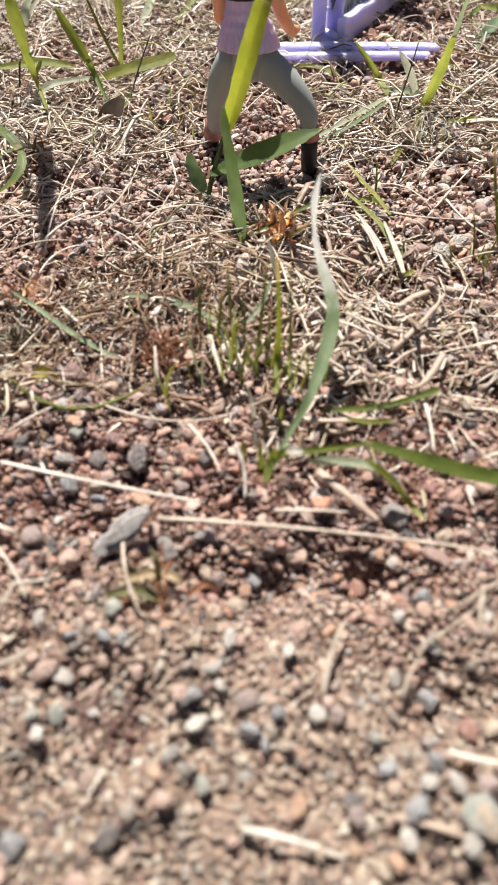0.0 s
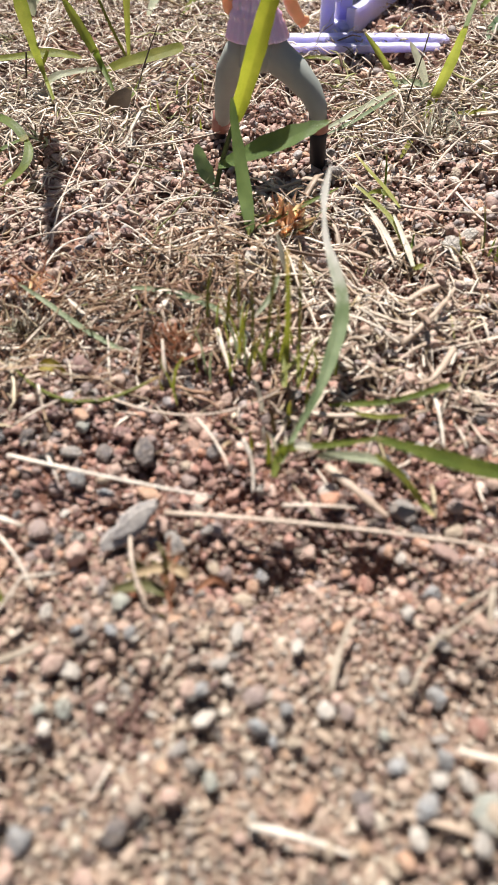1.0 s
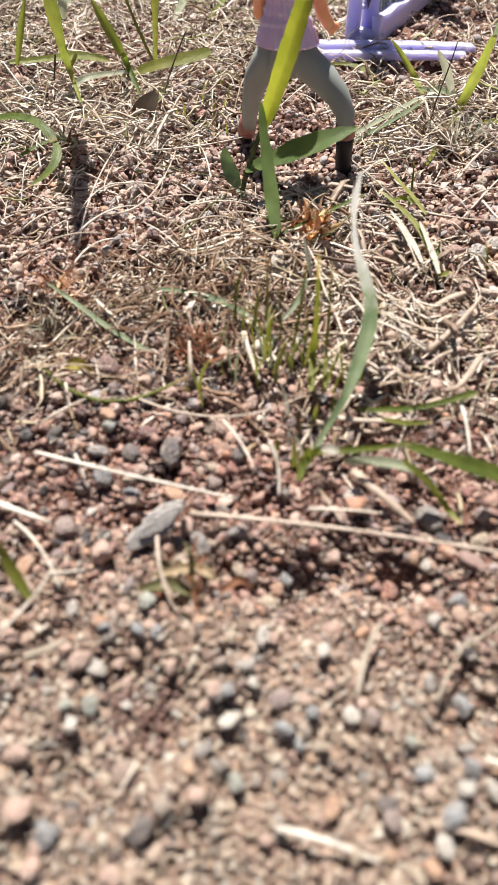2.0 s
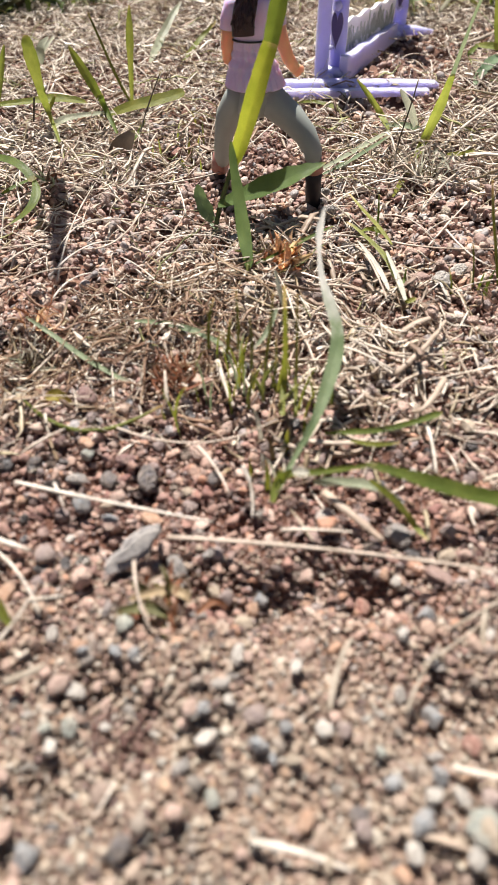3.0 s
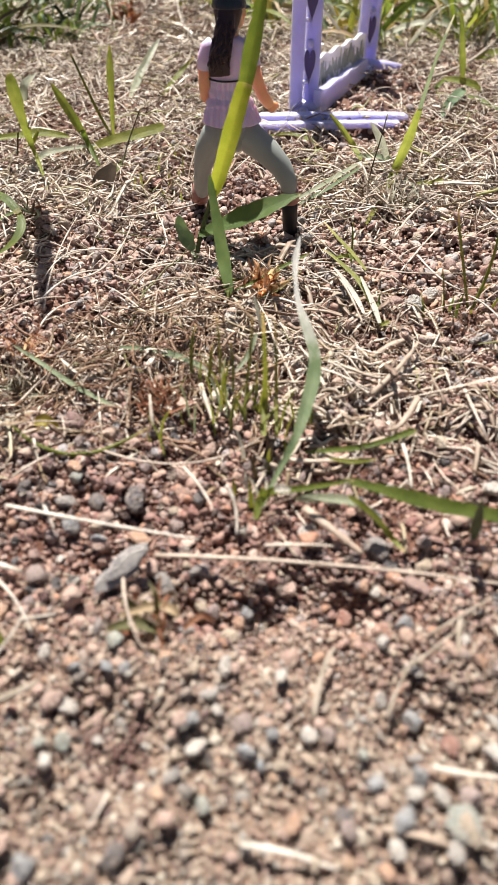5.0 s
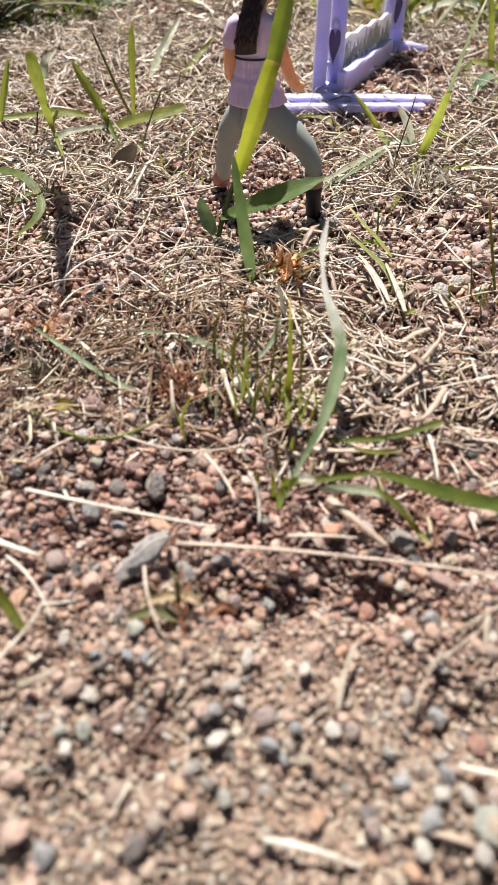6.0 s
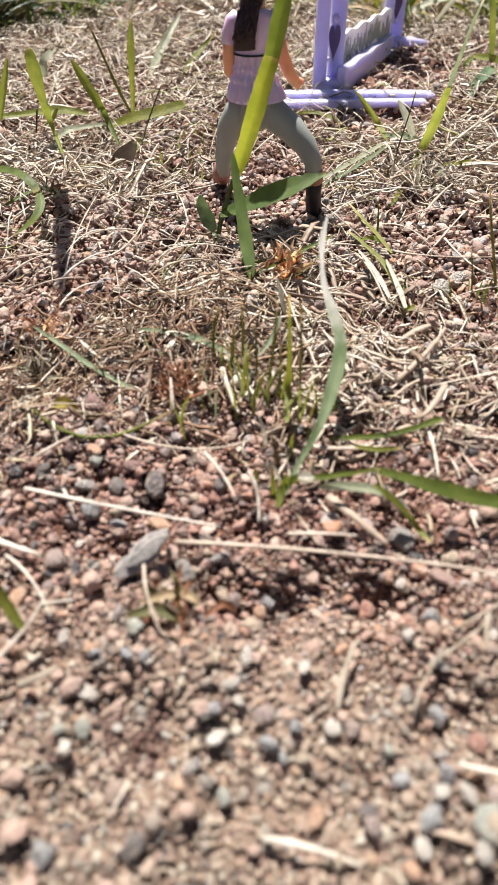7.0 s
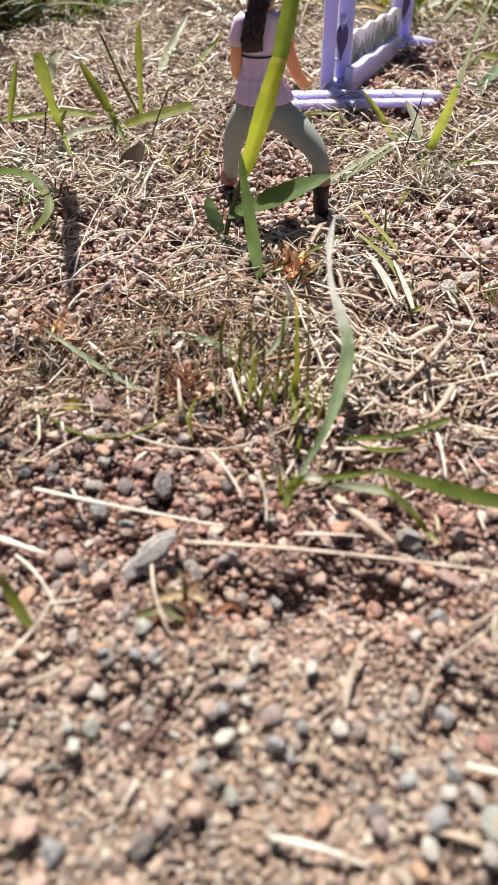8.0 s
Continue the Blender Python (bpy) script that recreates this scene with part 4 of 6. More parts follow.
leaf(trail, GREEN_MID, [(0.0408, 0.1321, 0.0030, 0.0008), (0.0464, 0.1320, 0.0036, 0.0014), (0.0547, 0.1320, 0.0043, 0.0014), (0.0624, 0.1330, 0.0058, 0.0014), (0.0674, 0.1340, 0.0071, 0.0018), (0.0697, 0.1345, 0.0075, 0.0006)], face=(0, -0.6, 0.8))
leaf(trail, GREEN_SILVER, [(0.0362, 0.1125, 0.0076, 0.0007), (0.0415, 0.1115, 0.0088, 0.0020), (0.0468, 0.1110, 0.0086, 0.0022), (0.0508, 0.1090, 0.0085, 0.0004)], face=(0, -0.5, 0.86))
leaf(trail, GREEN_YELLOW, [(0.0479, 0.1100, 0.0110, 0.0007), (0.0531, 0.1075, 0.0075, 0.0017), (0.0576, 0.1040, 0.0031, 0.0015), (0.0598, 0.0998, 0.0030, 0.0003)], face=(0, -0.5, 0.86))
leaf(trail, GREEN_BRIGHT, [(0.0271, 0.1122, 0.0010, 0.0013), (0.0280, 0.1155, 0.0030, 0.0020), (0.0293, 0.1180, 0.0060, 0.0008)])
leaf(trail, GREEN_WHITE, [(0.0315, 0.1135, 0.0099, 0.0007), (0.0332, 0.1130, 0.0107, 0.0020), (0.0351, 0.1125, 0.0106, 0.0007)], face=(0, -0.6, 0.8))
leaf(trail, GREEN_YELLOW, [(0.0466, 0.1280, 0.0047, 0.0004), (0.0524, 0.1270, 0.0044, 0.0013), (0.0586, 0.1280, 0.0038, 0.0004)], face=(0, -0.6, 0.8))
dull = thing("grass_leaf", "thin dull green blade lying on straw", "grass", (-0.0099, 0.1538, 0.0020))
leaf(dull, GREEN_PALE, [(-0.0439, 0.1780, 0.0075, 0.0005), (-0.0365, 0.1740, 0.0043, 0.0014), (-0.0245, 0.1636, 0.0030, 0.0015), (-0.0149, 0.1558, 0.0030, 0.0012), (-0.0099, 0.1538, 0.0020, 0.0005)], face=(0, -0.5, 0.86))
narrow = thing("grass_leaf", "narrow green blade lying on straw", "grass", (0.0106, 0.1690, 0.0030))
leaf(narrow, GREEN_PALE, [(-0.0120, 0.1780, 0.0056, 0.0009), (-0.0045, 0.1770, 0.0055, 0.0016), (0.0051, 0.1740, 0.0050, 0.0020), (0.0124, 0.1680, 0.0054, 0.0016), (0.0171, 0.1630, 0.0051, 0.0005)], face=(0, -0.5, 0.86))
arch = thing("grass_leaf", "thin yellow-green arched blade on gravel", "grass", (-0.0200, 0.1390, 0.0020))
leaf(arch, GREEN_YELLOW, [(-0.0390, 0.1470, 0.0034, 0.0006), (-0.0312, 0.1396, 0.0030, 0.0011), (-0.0219, 0.1346, 0.0030, 0.0012), (-0.0136, 0.1349, 0.0030, 0.0011), (-0.0065, 0.1388, 0.0030, 0.0009), (-0.0007, 0.1436, 0.0030, 0.0003)], face=(0, -0.5, 0.86))
grass("curled_grass_blade", "arched dark green grass blade beside gravel", [
    ((-0.0976, 0.2837, 0.0100), (-0.0740, 0.2744, 0.0160), (-0.0609, 0.2629, 0.0120), 0.0038, GREEN_MID, 0.8),
    ((-0.0614, 0.2649, 0.0120), (-0.0593, 0.2521, 0.0080), (-0.0693, 0.2439, 0.0030), 0.0038, GREEN_MID),
    ((-0.0810, 0.2685, 0.0020), (-0.0710, 0.2736, 0.0060), (-0.0655, 0.2864, 0.0040), 0.0020, GREEN_MID),
])
weed = thing("grass_tuft", "low green weed with broad drooping blades", "grass", (0.165, 0.440, 0.0))
leaf(weed, GREEN_BRIGHT, [(0.1719, 0.4480, 0.0093, 0.0022), (0.1690, 0.4490, 0.0216, 0.0043), (0.1658, 0.4500, 0.0356, 0.0035), (0.1636, 0.4520, 0.0464, 0.0007)], fold=0.3)
leaf(weed, GREEN_BRIGHT, [(0.1576, 0.4450, 0.0121, 0.0015), (0.1674, 0.4430, 0.0117, 0.0047), (0.1764, 0.4410, 0.0097, 0.0054), (0.1823, 0.4400, 0.0064, 0.0011)], face=(0, -0.6, 0.8))
leaf(weed, GREEN_BLUE, [(0.1481, 0.4028, 0.0030, 0.0010), (0.1544, 0.4150, 0.0054, 0.0052), (0.1623, 0.4250, 0.0083, 0.0063), (0.1703, 0.4360, 0.0088, 0.0022)], face=(0, -0.6, 0.8))
leaf(weed, GREEN_MID, [(0.1722, 0.4360, 0.0051, 0.0014), (0.1799, 0.4280, 0.0034, 0.0039), (0.1864, 0.4102, 0.0030, 0.0010)], face=(0, -0.6, 0.8))
leaf(weed, GREEN_MID, [(0.1562, 0.4391, 0.0030, 0.0018), (0.1506, 0.4300, 0.0111, 0.0032), (0.1582, 0.4400, 0.0136, 0.0011)], face=(0, -0.6, 0.8))
cross_leaf = thing("grass_leaf", "narrow green blade lying across the dry husk", "grass", (0.028, 0.213, 0.004))
leaf(cross_leaf, GREEN_MID, [(0.0230, 0.2120, 0.0037, 0.0006), (0.0309, 0.2140, 0.0064, 0.0011), (0.0403, 0.2190, 0.0087, 0.0015), (0.0518, 0.2260, 0.0106, 0.0004)], face=(0, -0.5, 0.86))
pale_stub = thing("grass_stub", "short bleached blade standing among green stems", "grass", (0.0375, 0.19, 0.002))
leaf(pale_stub, GREEN_WHITE, [(0.0327, 0.1874, 0.0040, 0.0008), (0.0316, 0.1900, 0.0085, 0.0015), (0.0303, 0.1930, 0.0132, 0.0007)], face=(0, -0.5, 0.86))
bright_leaf = thing("grass_leaf", "broad bright green grass leaf lying over straw", "grass", (0.19, 0.56, 0.0))
leaf(bright_leaf, GREEN_BRIGHT, [(0.2050, 0.5281, 0.0040, 0.0017), (0.2262, 0.5501, 0.0030, 0.0062), (0.2441, 0.5580, 0.0053, 0.0076), (0.2664, 0.5550, 0.0104, 0.0053)], face=(0, -0.6, 0.8))
yellow_stalk = thing("grass_stalk", "thin yellow dying grass stalk in green grass", "grass", (0.17, 0.63, 0.0))
leaf(yellow_stalk, GREEN_GOLD, [(0.1818, 0.6075, 0.0020, 0.0024), (0.1845, 0.6450, 0.0091, 0.0030), (0.1720, 0.6500, 0.0275, 0.0030), (0.1566, 0.6550, 0.0493, 0.0019)])
leaf(yellow_stalk, GREEN_GOLD, [(0.1538, 0.6185, 0.0030, 0.0019), (0.1640, 0.6108, 0.0030, 0.0043), (0.1739, 0.5907, 0.0030, 0.0014)], face=(0, -0.6, 0.8))
back_grass = thing("grass_tuft", "broad green grass blades lying across one another", "grass", (0.2, 0.72, 0.0))
leaf(back_grass, GREEN_BRIGHT, [(0.1887, 0.6374, 0.0030, 0.0025), (0.2271, 0.7100, 0.0078, 0.0093), (0.2556, 0.7200, 0.0182, 0.0110), (0.2903, 0.7300, 0.0268, 0.0044)], face=(0, -0.6, 0.8))
leaf(back_grass, GREEN_BRIGHT, [(0.2160, 0.7800, 0.0031, 0.0036), (0.2436, 0.7700, 0.0031, 0.0095), (0.2782, 0.7700, 0.0093, 0.0082), (0.3013, 0.7700, 0.0129, 0.0023)], face=(0, -0.6, 0.8))
leaf(back_grass, GREEN_PALE, [(0.2114, 0.8200, 0.0210, 0.0025), (0.2362, 0.8000, 0.0210, 0.0060), (0.2623, 0.7900, 0.0128, 0.0072), (0.2812, 0.7800, 0.0099, 0.0018)], face=(0, -0.6, 0.8))
leaf(back_grass, GREEN_MID, [(0.2000, 0.6223, 0.0030, 0.0024), (0.2323, 0.6700, 0.0083, 0.0068), (0.2598, 0.6800, 0.0172, 0.0084), (0.2935, 0.6900, 0.0239, 0.0032)], face=(0, -0.6, 0.8))
leaf(back_grass, GREEN_BLUE, [(0.1440, 0.5625, 0.0030, 0.0022), (0.1687, 0.6200, 0.0041, 0.0049), (0.1801, 0.6300, 0.0159, 0.0039), (0.1860, 0.6400, 0.0246, 0.0015)], face=(0, -0.6, 0.8))
leaf(back_grass, GREEN_BRIGHT, [(0.2294, 0.6749, 0.0030, 0.0026), (0.2513, 0.6800, 0.0076, 0.0074), (0.2707, 0.6800, 0.0161, 0.0084), (0.2960, 0.6800, 0.0209, 0.0042)], face=(0, -0.6, 0.8))
leaf(back_grass, GREEN_UPPER, [(0.2555, 0.6200, 0.0065, 0.0039), (0.2579, 0.6300, 0.0206, 0.0058), (0.2538, 0.6400, 0.0355, 0.0048), (0.2432, 0.6500, 0.0484, 0.0029)], face=(0, -0.6, 0.8))
leaf(back_grass, GREEN_SILVER, [(0.1565, 0.6272, 0.0030, 0.0020), (0.1751, 0.6600, 0.0080, 0.0046), (0.1960, 0.6700, 0.0121, 0.0062), (0.2057, 0.6600, 0.0109, 0.0015)], face=(0, -0.6, 0.8))
left_back = thing("grass_tuft", "yellow-green grass sprouts in dead straw", "grass", (-0.1, 0.70, 0.0))
leaf(left_back, GREEN_BRIGHT, [(-0.1531, 0.7685, 0.0030, 0.0017), (-0.1597, 0.8000, 0.0112, 0.0059), (-0.1618, 0.8100, 0.0183, 0.0018)], face=(0, -0.7, 0.7))
leaf(left_back, GREEN_BRIGHT, [(-0.1252, 0.7591, 0.0030, 0.0017), (-0.1355, 0.7900, 0.0142, 0.0047), (-0.1418, 0.8000, 0.0227, 0.0018)], face=(0, -0.7, 0.7))
leaf(left_back, GREEN_YELLOW, [(-0.1291, 0.7306, 0.0030, 0.0022), (-0.1083, 0.6710, 0.0030, 0.0041), (-0.0896, 0.6279, 0.0030, 0.0015)], face=(0, -0.7, 0.7))
leaf(left_back, GREEN_SILVER, [(-0.1402, 0.6166, 0.0030, 0.0014), (-0.1467, 0.6600, 0.0058, 0.0030), (-0.1516, 0.6800, 0.0138, 0.0036), (-0.1549, 0.6900, 0.0157, 0.0016)], face=(0, -0.7, 0.7))
leaf(left_back, GREEN_SILVER, [(-0.1625, 0.6772, 0.0030, 0.0015), (-0.1483, 0.6756, 0.0030, 0.0031), (-0.1324, 0.6595, 0.0030, 0.0010)], face=(0, -0.7, 0.7))
leaf(left_back, GREEN_SILVER, [(-0.1109, 0.5934, 0.0030, 0.0014), (-0.1141, 0.6306, 0.0030, 0.0029), (-0.1136, 0.6600, 0.0025, 0.0015)], face=(0, -0.7, 0.7))
leaf(left_back, GREEN_SILVER, [(-0.1014, 0.5885, 0.0030, 0.0018), (-0.1084, 0.6300, 0.0021, 0.0034), (-0.1116, 0.6400, 0.0045, 0.0015)], face=(0, -0.7, 0.7))
leaf(left_back, GREEN_BRIGHT, [(-0.1221, 0.7648, 0.0030, 0.0029), (-0.1119, 0.7727, 0.0030, 0.0052), (-0.0994, 0.7900, 0.0045, 0.0018)], face=(0, -0.7, 0.7))
leaf(left_back, GREEN_BRIGHT, [(-0.0003, 0.9000, 0.0117, 0.0040), (-0.0008, 0.9000, 0.0226, 0.0059), (-0.0012, 0.9000, 0.0333, 0.0026)], face=(0, -0.7, 0.7))
leaf(left_back, GREEN_BRIGHT, [(0.0140, 0.8417, 0.0030, 0.0032), (0.0121, 0.8700, 0.0152, 0.0064), (0.0121, 0.8800, 0.0351, 0.0038)], face=(0, -0.7, 0.7))
leaf(left_back, GREEN_BRIGHT, [(-0.1258, 0.9500, 0.0077, 0.0049), (-0.1237, 0.9500, 0.0191, 0.0062), (-0.1213, 0.9500, 0.0358, 0.0041)], face=(0, -0.7, 0.7))
leaf(left_back, GREEN_SILVER, [(-0.1198, 0.6206, 0.0030, 0.0019), (-0.1237, 0.6600, 0.0040, 0.0040), (-0.1195, 0.6700, 0.0065, 0.0020)], face=(0, -0.4, 0.9))
leaf(tuft, GREEN_WHITE, [(-0.0738, 0.3530, 0.0287, 0.0011), (-0.0725, 0.3540, 0.0351, 0.0053), (-0.0689, 0.3560, 0.0390, 0.0011)], face=(0, -0.3, 0.95))
leaf(tuft, GREEN_BRIGHT, [(-0.0991, 0.3500, 0.0111, 0.0017), (-0.0936, 0.3520, 0.0256, 0.0035), (-0.0894, 0.3540, 0.0366, 0.0008)], fold=0.3)
scrap = thing("leaf_scrap", "small yellow-brown leaf scrap beside a stone", "leaf", (-0.0291, 0.1465, 0.001))
leaf(scrap, GREEN_GOLD, [(-0.0319, 0.1460, 0.0035, 0.0009), (-0.0289, 0.1468, 0.0040, 0.0034), (-0.0254, 0.1458, 0.0020, 0.0008)], face=(0, -0.6, 0.8), fold=0.4)
grass("grass_leaf", "short green blade tip over sand", [
    ((-0.0248, 0.0820, 0.0010), (-0.0291, 0.0869, 0.0050), (-0.0316, 0.0905, 0.0120), 0.0026, GREEN_YELLOW),
])
grass("grass_stub", "short dark green stub standing in gravel", [
    ((0.0751, 0.1011, 0.0050), (0.0736, 0.1002, 0.0130), (0.0720, 0.0987, 0.0220), 0.0029, GREEN_DARK),
])


def straw(p0, p1, p2, width, mat=None):
    """One dry stem: a slightly flattened, tapering, jointed tube."""
    s = Soup()
    foot = Vector(p0)
    pts = [p - foot for p in bezier(p0, p1, p2, 16)]
    rod(s, pts, [width * 0.5 * (1.0 + (0.25 if i in (5, 11) else 0.0) - 0.45 * i / 16) for i in range(17)], 7, 0, 0.65)
    ob = part("dry_straw", s, mat or STRAW_PIECE, None)
    ob.location = foot
    return tagged(ob, "single pale dry straw lying on gravel", "straw", "loose straws")


straw((0.0188, 0.2472, 0.0050), (0.0278, 0.2406, 0.0060), (0.0377, 0.2369, 0.0040), 0.0008)
straw((0.0464, 0.2774, 0.0040), (0.0549, 0.2531, 0.0060), (0.0642, 0.2354, 0.0040), 0.0008, TWIG)
straw((0.1094, 0.3118, 0.0040), (0.1375, 0.3496, 0.0060), (0.1762, 0.3947, 0.0040), 0.0015)
straw((0.1325, 0.2871, 0.0050), (0.1438, 0.2902, 0.0060), (0.1643, 0.3018, 0.0050), 0.0018, STRAW_GREEN)
straw((-0.0335, 0.1268, 0.0030), (-0.0290, 0.1304, 0.0040), (-0.0245, 0.1352, 0.0030), 0.0010)
straw((-0.0232, 0.1162, 0.0040), (-0.0216, 0.1135, 0.0040), (-0.0198, 0.1099, 0.0030), 0.0008)
straw((0.0095, 0.1274, 0.0040), (0.0141, 0.1202, 0.0040), (0.0172, 0.1135, 0.0030), 0.0009)
straw((0.0203, 0.1172, 0.0080), (0.0223, 0.1133, 0.0050), (0.0225, 0.1071, 0.0020), 0.0011)
straw((0.0480, 0.1656, 0.0040), (0.0526, 0.1613, 0.0060), (0.0620, 0.1551, 0.0040), 0.0010)
straw((0.0659, 0.1332, 0.0050), (0.0664, 0.1277, 0.0040), (0.0657, 0.1187, 0.0030), 0.0012)
straw((0.0739, 0.1492, 0.0060), (0.0674, 0.1399, 0.0050), (0.0641, 0.1400, 0.0030), 0.0019, CHAFF)
straw((0.0890, 0.1545, 0.0040), (0.0878, 0.1409, 0.0060), (0.0898, 0.1348, 0.0030), 0.0011)
straw((0.1028, 0.1565, 0.0060), (0.1003, 0.1437, 0.0060), (0.0975, 0.1309, 0.0030), 0.0019)
straw((0.0607, 0.0804, 0.0020), (0.0675, 0.0836, 0.0025), (0.0760, 0.0886, 0.0015), 0.0007, TWIG)
straw((0.0492, 0.0648, 0.0020), (0.0523, 0.0700, 0.0020), (0.0576, 0.0771, 0.0015), 0.0007, TWIG)
straw((0.0571, 0.0464, 0.0020), (0.0620, 0.0437, 0.0020), (0.0669, 0.0412, 0.0015), 0.0007)
straw((0.0098, 0.0726, 0.0020), (0.0089, 0.0688, 0.0020), (0.0069, 0.0665, 0.0015), 0.0007)
straw((-0.0005, 0.0542, 0.0020), (-0.0016, 0.0512, 0.0020), (-0.0033, 0.0493, 0.0015), 0.0006)
straw((-0.0328, 0.1176, 0.0030), (-0.0099, 0.1098, 0.0050), (0.0139, 0.1053, 0.0030), 0.0011)
straw((0.0042, 0.1015, 0.0030), (0.0436, 0.0957, 0.0050), (0.0809, 0.0906, 0.0025), 0.0011)
straw((-0.0131, 0.1361, 0.0030), (0.0094, 0.1286, 0.0040), (0.0289, 0.1326, 0.0080), 0.0008)
straw((-0.0018, 0.0943, 0.0050), (-0.0001, 0.0864, 0.0050), (0.0029, 0.0799, 0.0020), 0.0008)
straw((-0.0291, 0.0731, 0.0030), (-0.0230, 0.0795, 0.0060), (-0.0206, 0.0848, 0.0070), 0.0010)
straw((0.0443, 0.0466, 0.0030), (0.0499, 0.0451, 0.0040), (0.0572, 0.0430, 0.0030), 0.0012, CHAFF)
straw((0.0545, 0.0555, 0.0030), (0.0607, 0.0536, 0.0040), (0.0687, 0.0528, 0.0030), 0.0012)
straw((0.0216, 0.0453, 0.0030), (0.0290, 0.0436, 0.0040), (0.0367, 0.0415, 0.0020), 0.0011)
straw((0.0387, 0.1127, 0.0040), (0.0449, 0.1054, 0.0040), (0.0506, 0.1005, 0.0020), 0.0024, CHAFF)
straw((0.0134, 0.1582, 0.0060), (0.0159, 0.1489, 0.0040), (0.0179, 0.1427, 0.0030), 0.0015)
straw((0.0005, 0.1438, 0.0030), (0.0001, 0.1476, 0.0060), (-0.0003, 0.1515, 0.0080), 0.0013)
straw((-0.0413, 0.2051, 0.0030), (-0.0440, 0.2470, 0.0030), (-0.0404, 0.2899, 0.0030), 0.0008)
straw((-0.0365, 0.2246, 0.0040), (-0.0223, 0.2307, 0.0060), (-0.0171, 0.2742, 0.0040), 0.0009)
straw((-0.0257, 0.2748, 0.0040), (-0.0053, 0.2701, 0.0080), (0.0110, 0.2863, 0.0050), 0.0010)
straw((0.0944, 0.2352, 0.0040), (0.0987, 0.2171, 0.0040), (0.1061, 0.2118, 0.0020), 0.0009)
straw((0.0707, 0.2278, 0.0040), (0.0865, 0.2204, 0.0050), (0.1090, 0.2225, 0.0030), 0.0009)
straw((0.1248, 0.3103, 0.0030), (0.1479, 0.3362, 0.0040), (0.1803, 0.3688, 0.0040), 0.0013)
straw((0.1597, 0.4866, 0.0030), (0.1985, 0.5173, 0.0060), (0.2628, 0.6303, 0.0040), 0.0030, TWIG)
straw((-0.0224, 0.0702, 0.0030), (-0.0188, 0.0711, 0.0040), (-0.0159, 0.0734, 0.0030), 0.0018, TWIG)
straw((0.0891, 0.2523, 0.0030), (0.1028, 0.2723, 0.0060), (0.1182, 0.2913, 0.0040), 0.0012)
straw((0.0864, 0.2277, 0.0010), (0.1024, 0.2493, 0.0040), (0.1136, 0.2645, 0.0040), 0.0008)
straw((0.1123, 0.3093, 0.0010), (0.1330, 0.3057, 0.0040), (0.1598, 0.3015, 0.0040), 0.0010)
straw((0.0620, 0.1546, 0.0030), (0.0721, 0.1639, 0.0060), (0.0810, 0.1781, 0.0040), 0.0019, CHAFF)
straw((0.0508, 0.1664, 0.0030), (0.0668, 0.1626, 0.0040), (0.0812, 0.1635, 0.0030), 0.0009)
straw((0.0288, 0.1038, 0.0020), (0.0367, 0.1029, 0.0030), (0.0449, 0.1036, 0.0010), 0.0010)
straw((0.0357, 0.0652, 0.0008), (0.0383, 0.0735, 0.0016), (0.0414, 0.0787, 0.0010), 0.0013, TWIG)
straw((0.0348, 0.1305, 0.0030), (0.0421, 0.1280, 0.0040), (0.0546, 0.1302, 0.0020), 0.0016)
straw((0.0534, 0.0732, 0.0008), (0.0607, 0.0771, 0.0022), (0.0690, 0.0829, 0.0018), 0.0007, TWIG)
straw((0.0684, 0.0846, 0.0018), (0.0661, 0.0786, 0.0022), (0.0654, 0.0736, 0.0010), 0.0014, TWIG)
straw((-0.0401, 0.1043, 0.0030), (-0.0315, 0.1005, 0.0040), (-0.0249, 0.0990, 0.0020), 0.0017)
straw((-0.0324, 0.0987, 0.0030), (-0.0247, 0.0915, 0.0040), (-0.0199, 0.0842, 0.0010), 0.0007)
straw((-0.0217, 0.0855, 0.0050), (-0.0178, 0.0866, 0.0040), (-0.0155, 0.0882, 0.0020), 0.0008)


# ---- single pebbles ----
def plain_stone(name, colour, fleck):
    m, t, b = material(name, 0.55, 0.4)
    c = ramp(t, noise_of(t, 3.0, 6.0), [(0.3, tuple(0.72 * k for k in colour)), (0.52, colour), (0.74, fleck)])
    shade = ramp(t, t.nodes.new("ShaderNodeObjectInfo").outputs["Random"], [(0.0, (0.8, 0.8, 0.8)), (1.0, (1.15, 1.13, 1.1))])
    c = mixed(t, c, shade, 1.0, "MULTIPLY")
    c = mixed(t, c, (0.45, 0.35, 0.275), ramp(t, noise_of(t, 2.2, 4.0), [(0.36, (0.06, 0.06, 0.06)), (0.66, (0.52, 0.52, 0.52))]))
    t.links.new(c, b.inputs["Base Color"])
    bump(t, b, noise_of(t, 5.0, 6.0), 0.5, 0.25)
    return m


SLATE, t, b = material("slate", 0.6, 0.4)
col = ramp(t, noise_of(t, 420.0, 6.0), [(0.3, (0.24, 0.22, 0.22)), (0.52, (0.40, 0.365, 0.345)), (0.72, (0.54, 0.49, 0.45))])
t.links.new(col, b.inputs["Base Color"])
bump(t, b, noise_of(t, 900.0, 6.0), 0.6, 0.0005)

